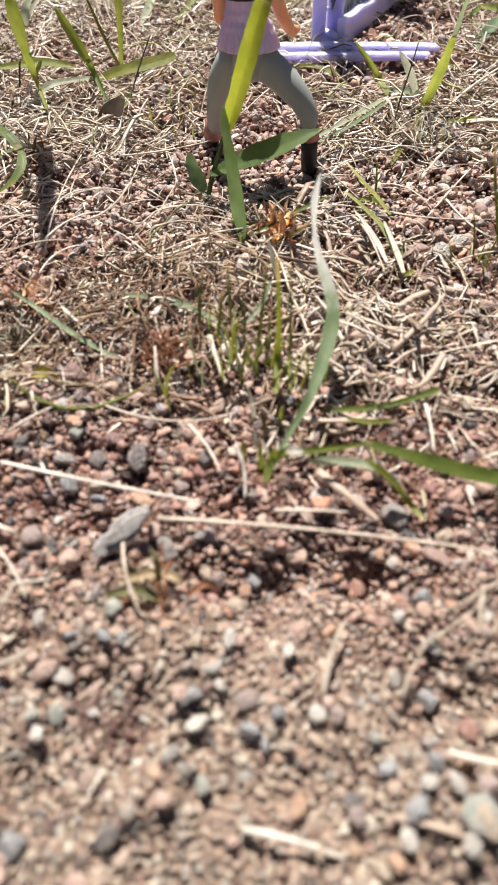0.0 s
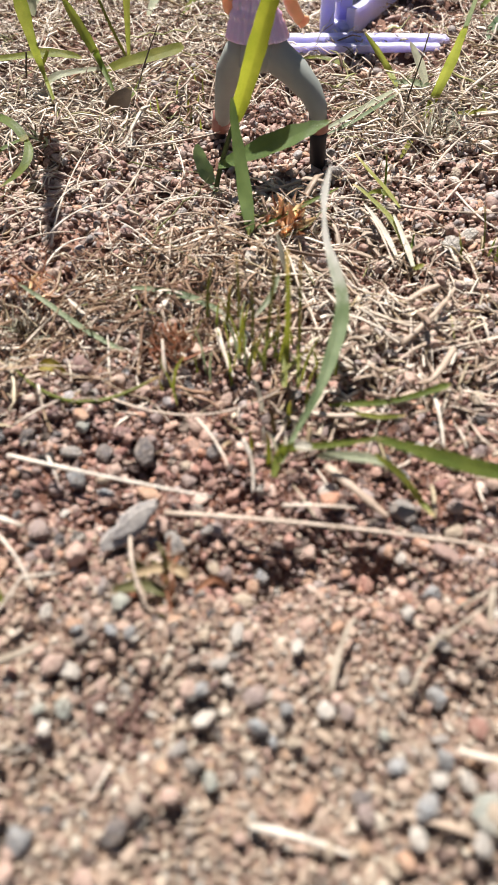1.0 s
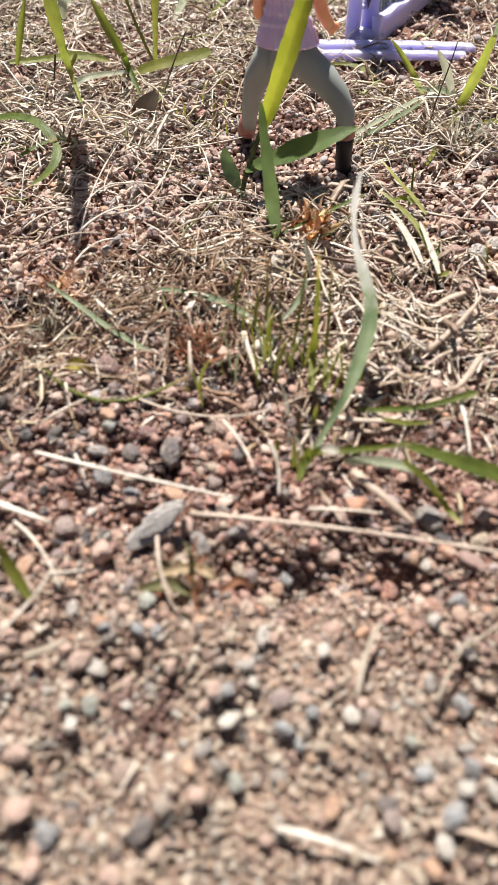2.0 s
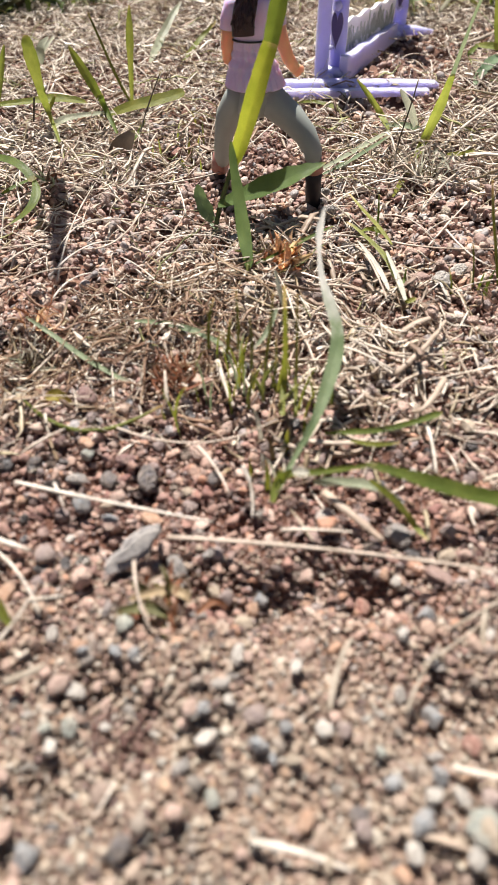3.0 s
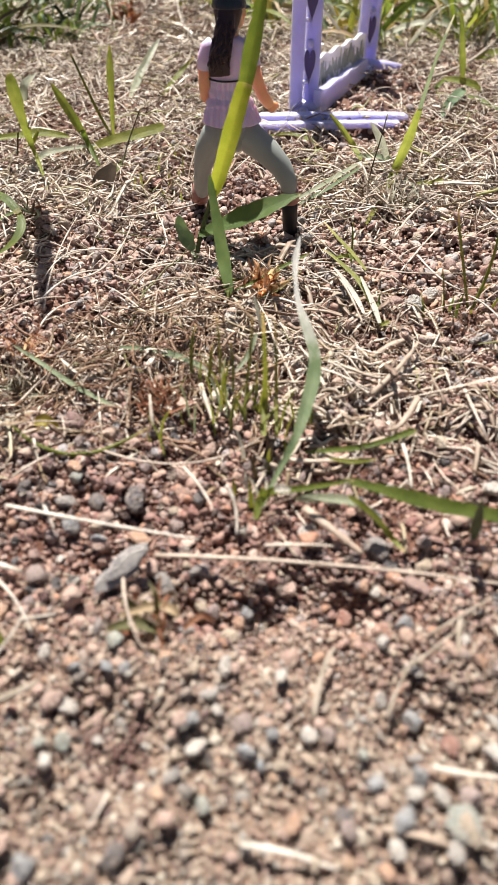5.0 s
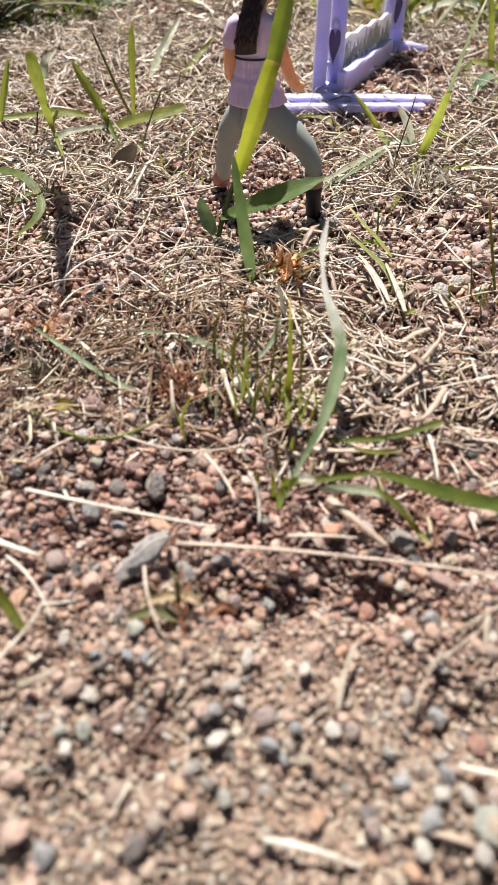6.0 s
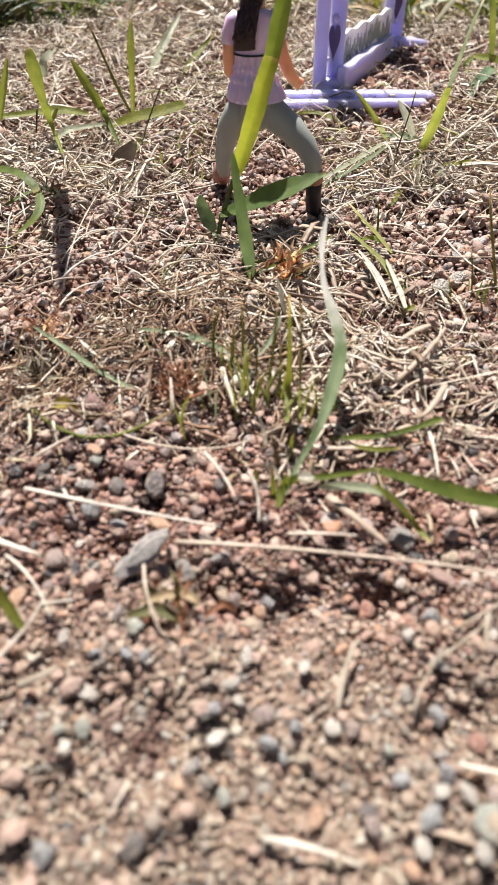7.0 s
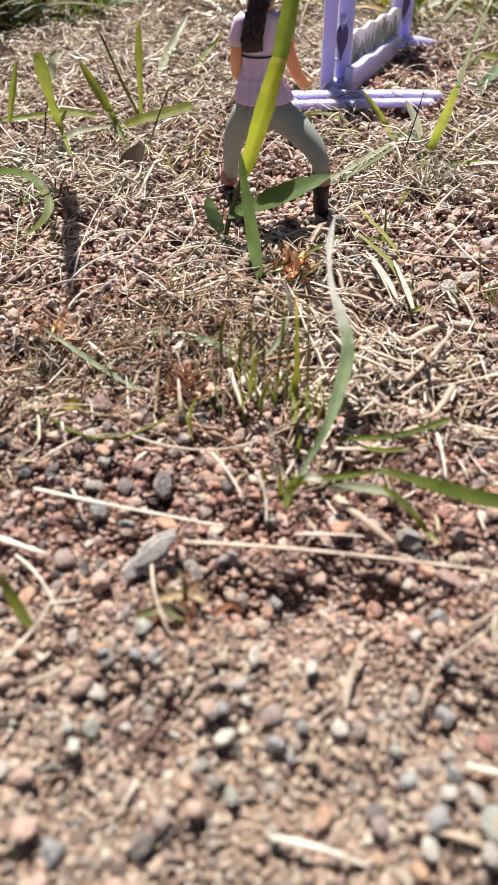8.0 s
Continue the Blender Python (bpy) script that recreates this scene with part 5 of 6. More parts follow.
KINDS = {"P": (plain_stone("pink_granite", (0.60, 0.41, 0.35), (0.72, 0.58, 0.53)), "rounded pink granite pebble lying in gravel"),
         "W": (plain_stone("pale_quartz", (0.66, 0.62, 0.58), (0.80, 0.77, 0.74)), "pale whitish quartz pebble lying in gravel"),
         "G": (plain_stone("grey_stone", (0.36, 0.34, 0.335), (0.50, 0.48, 0.47)), "smooth mid-grey pebble lying in gravel"),
         "B": (plain_stone("blue_grey_stone", (0.33, 0.355, 0.39), (0.50, 0.52, 0.555)), "blue-grey pebble lying in gravel"),
         "E": (plain_stone("greenish_stone", (0.42, 0.45, 0.41), (0.58, 0.60, 0.56)), "pale greenish-grey pebble lying in gravel"),
         "D": (plain_stone("dark_stone", (0.13, 0.12, 0.13), (0.25, 0.23, 0.24)), "dark grey stone half sunk in gravel"),
         "R": (plain_stone("red_stone", (0.46, 0.22, 0.18), (0.60, 0.38, 0.33)), "reddish stone half sunk in gravel"),
         "M": (plain_stone("maroon_stone", (0.27, 0.15, 0.15), (0.42, 0.29, 0.29)), "dark maroon stone half sunk in gravel"),
         "L": (plain_stone("lilac_stone", (0.42, 0.32, 0.31), (0.54, 0.45, 0.44)), "lilac-brown stone among straw"),
         "T": (plain_stone("tan_stone", (0.54, 0.44, 0.34), (0.66, 0.58, 0.49)), "tan sandstone pebble lying in gravel"),
         "O": (plain_stone("orange_stone", (0.58, 0.34, 0.23), (0.68, 0.49, 0.38)), "small orange pebble lying in gravel")}
PEBBLE_MESH = {}
for key, (mat, _) in KINDS.items():
    for k in range(3):
        v, f = stones(np.zeros((1, 3)), np.ones(1), 3, 0.66)
        PEBBLE_MESH[key, k] = quick_mesh("pebble", v, f, mat)


def pebble(x, y, r, key, rand):
    ob = new("pebble", PEBBLE_MESH[key, rand.randrange(3)])
    ob.location = (x, y, float(ground_z(x, y)) + (0.0017 if y < 0.095 else 0.0012) + 0.5 * r)
    ob.rotation_euler = (rand.uniform(-0.4, 0.4), rand.uniform(-0.4, 0.4), rand.uniform(0, 6.28))
    ob.scale = (r * rand.uniform(1.0, 1.2), r * rand.uniform(0.85, 1.05), r * rand.uniform(0.85, 1.1))
    return tagged(ob, KINDS[key][1], "pebble", "larger pebbles")


pick = random.Random(21)


def pebbles(rows):
    for x, y, r, key in rows:
        pebble(x, y, r, key, pick)


pebbles([
    (0.0186, 0.1927, 0.0023, "P"), (0.0231, 0.1931, 0.0033, "W"), (0.0454, 0.1986, 0.0030, "L"), (0.0532, 0.2523, 0.0038, "G"),
    (0.0527, 0.2671, 0.0034, "G"), (0.0626, 0.2133, 0.0031, "D"), (0.0861, 0.2024, 0.0034, "W"), (0.0934, 0.2112, 0.0031, "W"),
    (0.0980, 0.2141, 0.0027, "P"), (0.0879, 0.2148, 0.0023, "P"), (0.0799, 0.2121, 0.0027, "P"), (0.0909, 0.1226, 0.0030, "D"),
    (0.0605, 0.1205, 0.0022, "G"), (0.0856, 0.1179, 0.0025, "W"), (0.0997, 0.2557, 0.0031, "T"), (0.1022, 0.1843, 0.0025, "G"),
    (0.0951, 0.1798, 0.0028, "P"), (0.0917, 0.1850, 0.0025, "P"), (0.1257, 0.2249, 0.0033, "R"), (0.0794, 0.1858, 0.0025, "P"),
    (-0.0347, 0.2654, 0.0031, "P"), (-0.0470, 0.2744, 0.0027, "T"), (-0.0411, 0.2607, 0.0029, "P"), (-0.0107, 0.3186, 0.0036, "R"),
])
pebbles([
    (-0.0263, 0.2861, 0.0028, "W"), (-0.0169, 0.0465, 0.0023, "P"), (0.0547, 0.1042, 0.0030, "G"), (0.0659, 0.1038, 0.0022, "L"),
    (0.0747, 0.1084, 0.0025, "P"), (0.0034, 0.1004, 0.0022, "P"), (0.0065, 0.0957, 0.0026, "G"), (-0.0036, 0.0760, 0.0019, "B"),
    (0.0003, 0.0752, 0.0015, "B"), (-0.0128, 0.0701, 0.0024, "P"), (-0.0134, 0.0933, 0.0025, "P"), (-0.0169, 0.0808, 0.0016, "W"),
    (0.0196, 0.0754, 0.0018, "W"), (0.0239, 0.0913, 0.0020, "B"), (0.0233, 0.0590, 0.0021, "B"), (0.0140, 0.0613, 0.0020, "W"),
    (0.0102, 0.0564, 0.0016, "G"), (0.0017, 0.0444, 0.0023, "D"), (-0.0121, 0.0436, 0.0023, "B"), (0.0135, 0.0651, 0.0015, "B"),
    (0.0180, 0.0670, 0.0012, "W"), (0.0155, 0.0519, 0.0016, "E"), (0.0098, 0.0490, 0.0016, "P"), (-0.0120, 0.0590, 0.0014, "W"),
])
pebbles([
    (-0.0132, 0.0618, 0.0011, "E"), (-0.0097, 0.0625, 0.0016, "E"), (-0.0046, 0.0677, 0.0016, "P"), (0.0137, 0.0741, 0.0013, "T"),
    (0.0205, 0.0843, 0.0019, "T"), (0.0090, 0.0880, 0.0016, "P"), (0.0250, 0.0819, 0.0010, "P"), (-0.0024, 0.0816, 0.0018, "E"),
    (0.0735, 0.0712, 0.0034, "L"), (0.0552, 0.0658, 0.0024, "B"), (0.0277, 0.0615, 0.0014, "B"), (0.0346, 0.0620, 0.0017, "W"),
    (0.0380, 0.0614, 0.0020, "L"), (0.0667, 0.0574, 0.0020, "W"), (0.0594, 0.0592, 0.0018, "R"), (0.0521, 0.0541, 0.0019, "B"),
    (0.0444, 0.0528, 0.0015, "B"), (0.0393, 0.0491, 0.0021, "D"), (0.0303, 0.0487, 0.0015, "O"), (0.0464, 0.0436, 0.0018, "W"),
    (0.0488, 0.0678, 0.0016, "W"), (0.0573, 0.0457, 0.0027, "T"), (0.0443, 0.0411, 0.0018, "O"), (0.0602, 0.0506, 0.0025, "L"),
])
pebbles([
    (0.0432, 0.0576, 0.0014, "E"), (0.0766, 0.0771, 0.0018, "B"), (0.0842, 0.0958, 0.0017, "W"), (0.0507, 0.0955, 0.0015, "O"),
    (0.0519, 0.0802, 0.0010, "R"), (0.0568, 0.0742, 0.0017, "G"), (0.0775, 0.0963, 0.0014, "O"), (-0.0220, 0.1477, 0.0032, "M"),
    (-0.0183, 0.1379, 0.0021, "L"), (-0.0057, 0.1422, 0.0025, "P"), (-0.0085, 0.1261, 0.0024, "M"), (0.0095, 0.1305, 0.0032, "P"),
    (-0.0026, 0.1211, 0.0037, "D"), (-0.0118, 0.1207, 0.0026, "D"), (-0.0166, 0.1130, 0.0027, "B"), (-0.0100, 0.1086, 0.0022, "B"),
    (-0.0003, 0.1097, 0.0026, "O"), (0.0072, 0.1163, 0.0017, "T"), (0.0093, 0.1152, 0.0014, "R"), (0.0078, 0.1131, 0.0020, "L"),
    (0.0137, 0.1191, 0.0022, "D"), (-0.0187, 0.1303, 0.0019, "O"), (-0.0259, 0.1318, 0.0019, "M"), (-0.0179, 0.1279, 0.0017, "E"),
])
pebbles([
    (-0.0300, 0.1237, 0.0023, "D"), (-0.0191, 0.1200, 0.0024, "G"), (-0.0216, 0.1115, 0.0021, "L"), (-0.0109, 0.1119, 0.0015, "T"),
    (0.0131, 0.0983, 0.0019, "G"), (0.0071, 0.0930, 0.0017, "G"), (-0.0317, 0.1147, 0.0015, "O"), (-0.0223, 0.0986, 0.0025, "L"),
])
pebbles([
    (0.0503, 0.0509, 0.0016, "W"), (0.0555, 0.0507, 0.0017, "W"), (0.0577, 0.0464, 0.0029, "E"), (0.0529, 0.0578, 0.0016, "G"), (0.0341, 0.0628, 0.0013, "W"),
])
for i in range(60):
    y = 0.03 + 0.28 * pick.random() ** 1.3
    x = 0.022 + 0.05 * y + pick.uniform(-1, 1) * (0.05 + 0.30 * y)
    pebble(x, y, pick.uniform(0.0010, 0.0016) if y < 0.085 else pick.uniform(0.0014, 0.0026), pick.choice("PPPPTTLLWGBEDRM"), pick)

for i in range(60):
    y = pick.uniform(0.030, 0.105)
    x = 0.022 + 0.05 * y + pick.uniform(-1, 1) * (0.045 + 0.30 * y)
    pebble(x, y, pick.uniform(0.0010, 0.0021), pick.choice("WWBGRPPPPPLLTTO"), pick)

# flat slate chip
edge = [(-0.0078, -0.0012), (-0.0070, 0.0006), (-0.0046, 0.0017), (-0.0028, 0.0016), (-0.0006, 0.0028), (0.0034, 0.0030), (0.0072, 0.0017), (0.0066, 0.0002), (0.0042, -0.0008), (0.0020, -0.0024), (-0.0022, -0.0027), (-0.0052, -0.0022)]
s = Soup()
slab(s, edge, 0.0019, Matrix.Identity(4), 0, 0.0004)
slab(s, [(0.72 * x + 0.0010, 0.62 * z + 0.0004) for x, z in edge], 0.0012, pose(0, -0.0012, 0, 0, 3, 0), 0, 0.0003)
chip = new("slate_chip", s.mesh("slate_chip", [SLATE], False))
chip.matrix_world = pose(-0.0024, 0.0981, 0.0034, -48, -9, 34.5)
tagged(chip, "flat grey slate chip tilted in the gravel", "stone")


# ---- fine grass, husks and leaves ----
def fine_tuft(name, label, cx, cy, rx, ry, n, low, high, mats, seed, width=0.0009):
    g = random.Random(seed)
    root = thing(name, label, "grass", (cx, cy, float(ground_z(cx, cy))))
    for i in range(n):
        bx, by = g.gauss(0, rx), g.gauss(0, ry)
        h = g.uniform(low, high)
        lx, ly = g.gauss(0, 0.18) * h, g.gauss(0, 0.22) * h
        s = Soup()
        ribbon(s, bezier((bx, by, -0.001), (bx + lx * 0.3, by + ly * 0.3, h * 0.55), (bx + lx, by + ly, h), 8), width * g.uniform(0.7, 1.4), (g.uniform(-0.6, 0.6), -0.8, 0.3), 0.35, 0.8)
        part("blade", s, g.choice(mats), root)
    return root


fine_tuft("fine_grass_tuft", "tuft of fine upright olive grass blades in straw", 0.0200, 0.151, 0.0095, 0.008, 34, 0.006, 0.019, [GREEN_YELLOW, GREEN_YELLOW, GREEN_BRIGHT, GREEN_PALE], 3, 0.0006)
stems = thing("fine_grass_tuft", "few tall thin green stems among dry stubble", "grass", (0.0295, 0.1430, 0.0))
leaf(stems, GREEN_YELLOW, [(0.0301, 0.1340, 0.0076, 0.0014), (0.0309, 0.1440, 0.0098, 0.0017), (0.0310, 0.1440, 0.0197, 0.0013), (0.0307, 0.1440, 0.0289, 0.0010), (0.0302, 0.1440, 0.0382, 0.0004)])
leaf(stems, GREEN_YELLOW, [(0.0254, 0.1380, 0.0093, 0.0009), (0.0264, 0.1440, 0.0171, 0.0009), (0.0273, 0.1440, 0.0273, 0.0008), (0.0277, 0.1440, 0.0358, 0.0004)])
leaf(stems, GREEN_YELLOW, [(0.0335, 0.1340, 0.0074, 0.0012), (0.0340, 0.1440, 0.0117, 0.0010), (0.0337, 0.1440, 0.0233, 0.0008), (0.0331, 0.1440, 0.0356, 0.0004)])
leaf(stems, GREEN_YELLOW, [(0.0193, 0.1520, 0.0145, 0.0009), (0.0195, 0.1520, 0.0228, 0.0008), (0.0192, 0.1520, 0.0318, 0.0004)])
leaf(stems, GREEN_YELLOW, [(0.0164, 0.1520, 0.0132, 0.0011), (0.0169, 0.1520, 0.0181, 0.0011), (0.0176, 0.1520, 0.0234, 0.0005)])
leaf(stems, GREEN_YELLOW, [(0.0114, 0.1550, 0.0125, 0.0010), (0.0120, 0.1550, 0.0210, 0.0009), (0.0135, 0.1550, 0.0278, 0.0005)])
leaf(stems, GREEN_YELLOW, [(0.0218, 0.1360, 0.0083, 0.0009), (0.0223, 0.1380, 0.0125, 0.0010), (0.0238, 0.1400, 0.0176, 0.0004)])
leaf(stems, GREEN_YELLOW, [(0.0256, 0.1360, 0.0107, 0.0007), (0.0243, 0.1380, 0.0142, 0.0010), (0.0227, 0.1400, 0.0165, 0.0004)])
leaf(stems, GREEN_YELLOW, [(0.0246, 0.1370, 0.0131, 0.0007), (0.0265, 0.1400, 0.0159, 0.0010), (0.0292, 0.1420, 0.0195, 0.0004)])
leaf(stems, GREEN_YELLOW, [(0.0291, 0.1340, 0.0107, 0.0009), (0.0317, 0.1370, 0.0119, 0.0010), (0.0357, 0.1420, 0.0123, 0.0005)])
leaf(stems, GREEN_YELLOW, [(0.0279, 0.1380, 0.0132, 0.0007), (0.0288, 0.1420, 0.0176, 0.0009), (0.0287, 0.1450, 0.0228, 0.0004)])
leaf(stems, GREEN_YELLOW, [(0.0228, 0.1450, 0.0135, 0.0008), (0.0229, 0.1480, 0.0189, 0.0008), (0.0224, 0.1500, 0.0259, 0.0004)])
leaf(stems, GREEN_PALE, [(0.0298, 0.1650, 0.0179, 0.0007), (0.0272, 0.1600, 0.0144, 0.0015), (0.0234, 0.1550, 0.0123, 0.0006)])
fine_tuft("stubble_tuft", "dry brown and yellow grass stubble", 0.026, 0.124, 0.004, 0.006, 20, 0.004, 0.012, [GREEN_WHITE, GREEN_WHITE, GREEN_YELLOW, BROWN_LEAF], 5, 0.0010)
fine_tuft("fine_grass_tuft", "sparse short yellow-green grass by straw", -0.004, 0.318, 0.012, 0.012, 14, 0.004, 0.012, [GREEN_YELLOW, GREEN_BRIGHT], 6, 0.0008)
fine_tuft("fine_grass_tuft", "sparse short green grass beside gravel", 0.103, 0.200, 0.007, 0.006, 10, 0.005, 0.014, [GREEN_MID, GREEN_YELLOW], 7, 0.0011)


def husk(name, label, cx, cy, n, size, mats, seed, category, slim=1.0, limp=1.0):
    """A crumpled dry clump of short curled scales."""
    g = random.Random(seed)
    root = thing(name, label, category, (cx, cy, float(ground_z(cx, cy)) + 0.001))
    for i in range(n):
        a, e = g.uniform(0, 6.28), g.uniform(0.3, 1.3) if limp == 1.0 else g.uniform(0.5, 1.45)
        d = Vector((math.cos(a) * math.cos(e), math.sin(a) * math.cos(e), math.sin(e))) * size * g.uniform(0.6, 1.2)
        p0 = Vector((g.gauss(0, 0.2), g.gauss(0, 0.2), 0.05)) * size
        sag = Vector((g.gauss(0, 0.25), g.gauss(0, 0.25), g.uniform(-0.1, 0.35))) * size * limp
        s = Soup()
        ribbon(s, bezier(p0, p0 + d * 0.5 + sag, p0 + d, 8), size * g.uniform(0.16, 0.42) * slim, (g.uniform(-1, 1), g.uniform(-1, 0.2), 0.8), 0.5, 0.6)
        part("scale", s, g.choice(mats), root)
    return root


husk("dry_seed_husk", "crumpled orange-brown dry seed husk on soil", 0.0345, 0.2168, 40, 0.0096, [ORANGE_HUSK, ORANGE_HUSK, ORANGE_HUSK, ORANGE_HUSK, RUST], 2, "husk", 0.8, 0.5)
husk("dry_root_clump", "rust-brown curled dead grass clump", 0.0018, 0.1557, 60, 0.0088, [RUST, RUST, RUST, RUST, BROWN_LEAF], 8, "dead grass", 0.26)
husk("dry_root_clump", "orange-brown dry grass scraps in straw", -0.0420, 0.1800, 12, 0.011, [ORANGE_HUSK, RUST, RUST], 31, "dead grass", 0.28)
husk("dry_root_clump", "dark tangled dead grass clump in straw", -0.046, 0.169, 30, 0.009, [BROWN_LEAF, STRAW_DARK, GREEN_WHITE], 9, "dead grass", 0.3)
husk("dry_root_clump", "brown curled plant debris in straw", -0.060, 0.275, 14, 0.010, [RUST, BROWN_LEAF, GREEN_PALE], 10, "dead grass", 0.4)
husk("plant_debris", "rotting brown plant crumbs in a soil hollow", 0.0035, 0.0868, 24, 0.0092, [BROWN_LEAF, OLIVE, RUST, CHAFF], 12, "debris", 0.6)
husk("dry_root_clump", "heap of bleached fine grass stems", 0.097, 0.288, 60, 0.015, [GREEN_WHITE, STRAW_PIECE, GREEN_WHITE, BROWN_LEAF], 14, "dead grass", 0.18)

husk("dead_leaf_clump", "curled brown dead leaves on matted straw", -0.0640, 0.690, 18, 0.022, [RUST, BROWN_LEAF, RUST], 41, "dead leaves", 0.55)

curled_leaf = thing("dead_leaf", "curled tan dead leaf over a damp hollow", "leaf", (0.0039, 0.0891, 0.001))
leaf(curled_leaf, CHAFF_LEAF, [(-0.0021, 0.0866, 0.0030, 0.0007), (0.0016, 0.0877, 0.0030, 0.0016), (0.0055, 0.0886, 0.0030, 0.0021), (0.0088, 0.0875, 0.0030, 0.0019), (0.0098, 0.0862, 0.0020, 0.0005)], face=(0, -0.3, 0.95), fold=0.5)
leaf(curled_leaf, OLIVE, [(-0.0044, 0.0844, 0.0020, 0.0010), (-0.0001, 0.0846, 0.0030, 0.0021), (0.0047, 0.0840, 0.0030, 0.0024), (0.0080, 0.0829, 0.0010, 0.0007)], face=(0, -0.4, 0.9), fold=0.4)
leaf(curled_leaf, RUST, [(0.0111, 0.0835, 0.0020, 0.0006), (0.0147, 0.0860, 0.0030, 0.0014), (0.0175, 0.0856, 0.0010, 0.0006)], face=(0, -0.5, 0.86), fold=0.5)

leaf_root = thing("dead_leaf", "small oval brown dead leaf leaning on straw", "leaf", (-0.0335, 0.3145, 0.001))
s = Soup()
ribbon(s, bezier((-0.005, -0.004, 0.0), (0.0, -0.001, 0.0055), (0.0055, 0.0025, 0.0105), 10), 0.0095, (0, -0.8, 0.6), 0.1, 0.5)
part("leaf_blade", s, BROWN_LEAF, leaf_root)


# ---- grass behind the toy ----
def clump(cx, cy, n, low, high, width, mats, seed, label, lay_down=0.5):
    """Broad blades leaning out of one crown, the tips bent over."""
    g = random.Random(seed)
    root = thing("grass_clump", label, "grass", (cx, cy, 0.0), "grass behind the toy")
    for i in range(n):
        a = g.uniform(0, 6.28)
        ln = g.uniform(low, high)
        e = g.uniform(0.25, 1.35) * (1 - 0.45 * lay_down)
        d = Vector((math.cos(a) * math.cos(e), math.sin(a) * math.cos(e), math.sin(e))) * ln
        p0 = Vector((g.gauss(0, 0.012), g.gauss(0, 0.012), 0.0))
        mid = p0 + d * 0.55 + Vector((0, 0, 0.10 * ln))
        tip = p0 + d + Vector((g.gauss(0, 0.1), g.gauss(0, 0.1), -lay_down * g.uniform(0.1, 0.5))) * ln
        tip.z = max(tip.z, 0.006)
        s = Soup()
        ribbon(s, bezier(p0, mid, tip, 9), width * g.uniform(0.6, 1.25), (g.uniform(-0.5, 0.5), -0.7, 0.7), 0.25, 0.5, twist=g.uniform(-0.6, 0.6))
        part("blade", s, g.choice(mats), root)
    return root


mix_right = [GREEN_BRIGHT, GREEN_BRIGHT, GREEN_UPPER, GREEN_MID, GREEN_PALE, GREEN_YELLOW, GREEN_GOLD, GREEN_WHITE, GREEN_WHITE, GREEN_SILVER, CHAFF_LEAF]
mix_left = [GREEN_BLUE, GREEN_PALE, GREEN_MID, GREEN_YELLOW, GREEN_WHITE]
mix_dry = [GREEN_YELLOW, GREEN_WHITE, GREEN_PALE, GREEN_BRIGHT, BROWN_LEAF]
g = random.Random(77)
for i in range(48):
    y = g.uniform(0.575, 1.0)
    x = g.uniform(0.115, 0.15 + 0.34 * y)
    clump(x, y, 11, 0.04, 0.095, 0.0050, mix_right, 100 + i, "broad-bladed green grass clump leaning over dead straw", 0.5 + 0.4 * (i % 2))
for i in range(8):
    clump(g.uniform(0.03, 0.13), g.uniform(0.60, 0.78), 6, 0.04, 0.08, 0.006, mix_right, 170 + i, "broad-bladed green grass clump leaning over dead straw", 0.7)
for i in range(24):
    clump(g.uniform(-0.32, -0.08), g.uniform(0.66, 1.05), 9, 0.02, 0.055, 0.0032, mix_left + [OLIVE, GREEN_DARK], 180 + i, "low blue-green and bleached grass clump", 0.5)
for i in range(26):
    clump(g.uniform(-0.20, 0.08), g.uniform(0.74, 1.05), 7, 0.03, 0.07, 0.0032, mix_dry + [GREEN_YELLOW, OLIVE], 300 + i, "thin yellowing grass clump in dead straw", 0.3)
for i in range(26):
    y = g.uniform(1.05, 1.7)
    clump(g.uniform(-0.36, 0.36) * y + 0.05, y, 13, 0.05, 0.12, 0.0048, mix_dry + [GREEN_YELLOW, OLIVE, GREEN_GOLD], 230 + i, "tall yellowing grass clump", 0.2)
for i in range(8):
    clump(g.uniform(-0.26, -0.18), g.uniform(0.50, 0.80), 14, 0.05, 0.12, 0.005, mix_left + [GREEN_DEEP], 260 + i, "tall dense dark green grass clump", 0.15)

for i, (x, y) in enumerate(((-0.127, 0.607), (-0.104, 0.630), (-0.159, 0.668), (-0.158, 0.589), (-0.163, 0.708), (-0.153, 0.748), (-0.122, 0.716), (-0.166, 0.829), (-0.117, 0.789))):
    clump(x, y, 12, 0.014, 0.034, 0.0026, [GREEN_SILVER, GREEN_MID, GREEN_UPPER, OLIVE, GREEN_DARK], 380 + i, "low grey-green grass clump in matted straw", 0.5)

# added clumps, coloured dark to put shade into the back-left corner
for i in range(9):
    clump(g.uniform(-0.215, -0.168), g.uniform(0.56, 0.74), 22, 0.03, 0.075, 0.0042, [GREEN_DARK, OLIVE, GREEN_MID, BROWN_LEAF], 400 + i, "dark-coloured olive grass clump added for the corner's shade", 0.1)

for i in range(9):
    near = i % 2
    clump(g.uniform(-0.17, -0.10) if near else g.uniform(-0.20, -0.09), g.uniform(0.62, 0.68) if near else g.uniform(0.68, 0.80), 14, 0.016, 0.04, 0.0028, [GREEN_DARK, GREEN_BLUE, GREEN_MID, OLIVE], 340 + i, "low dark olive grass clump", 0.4)

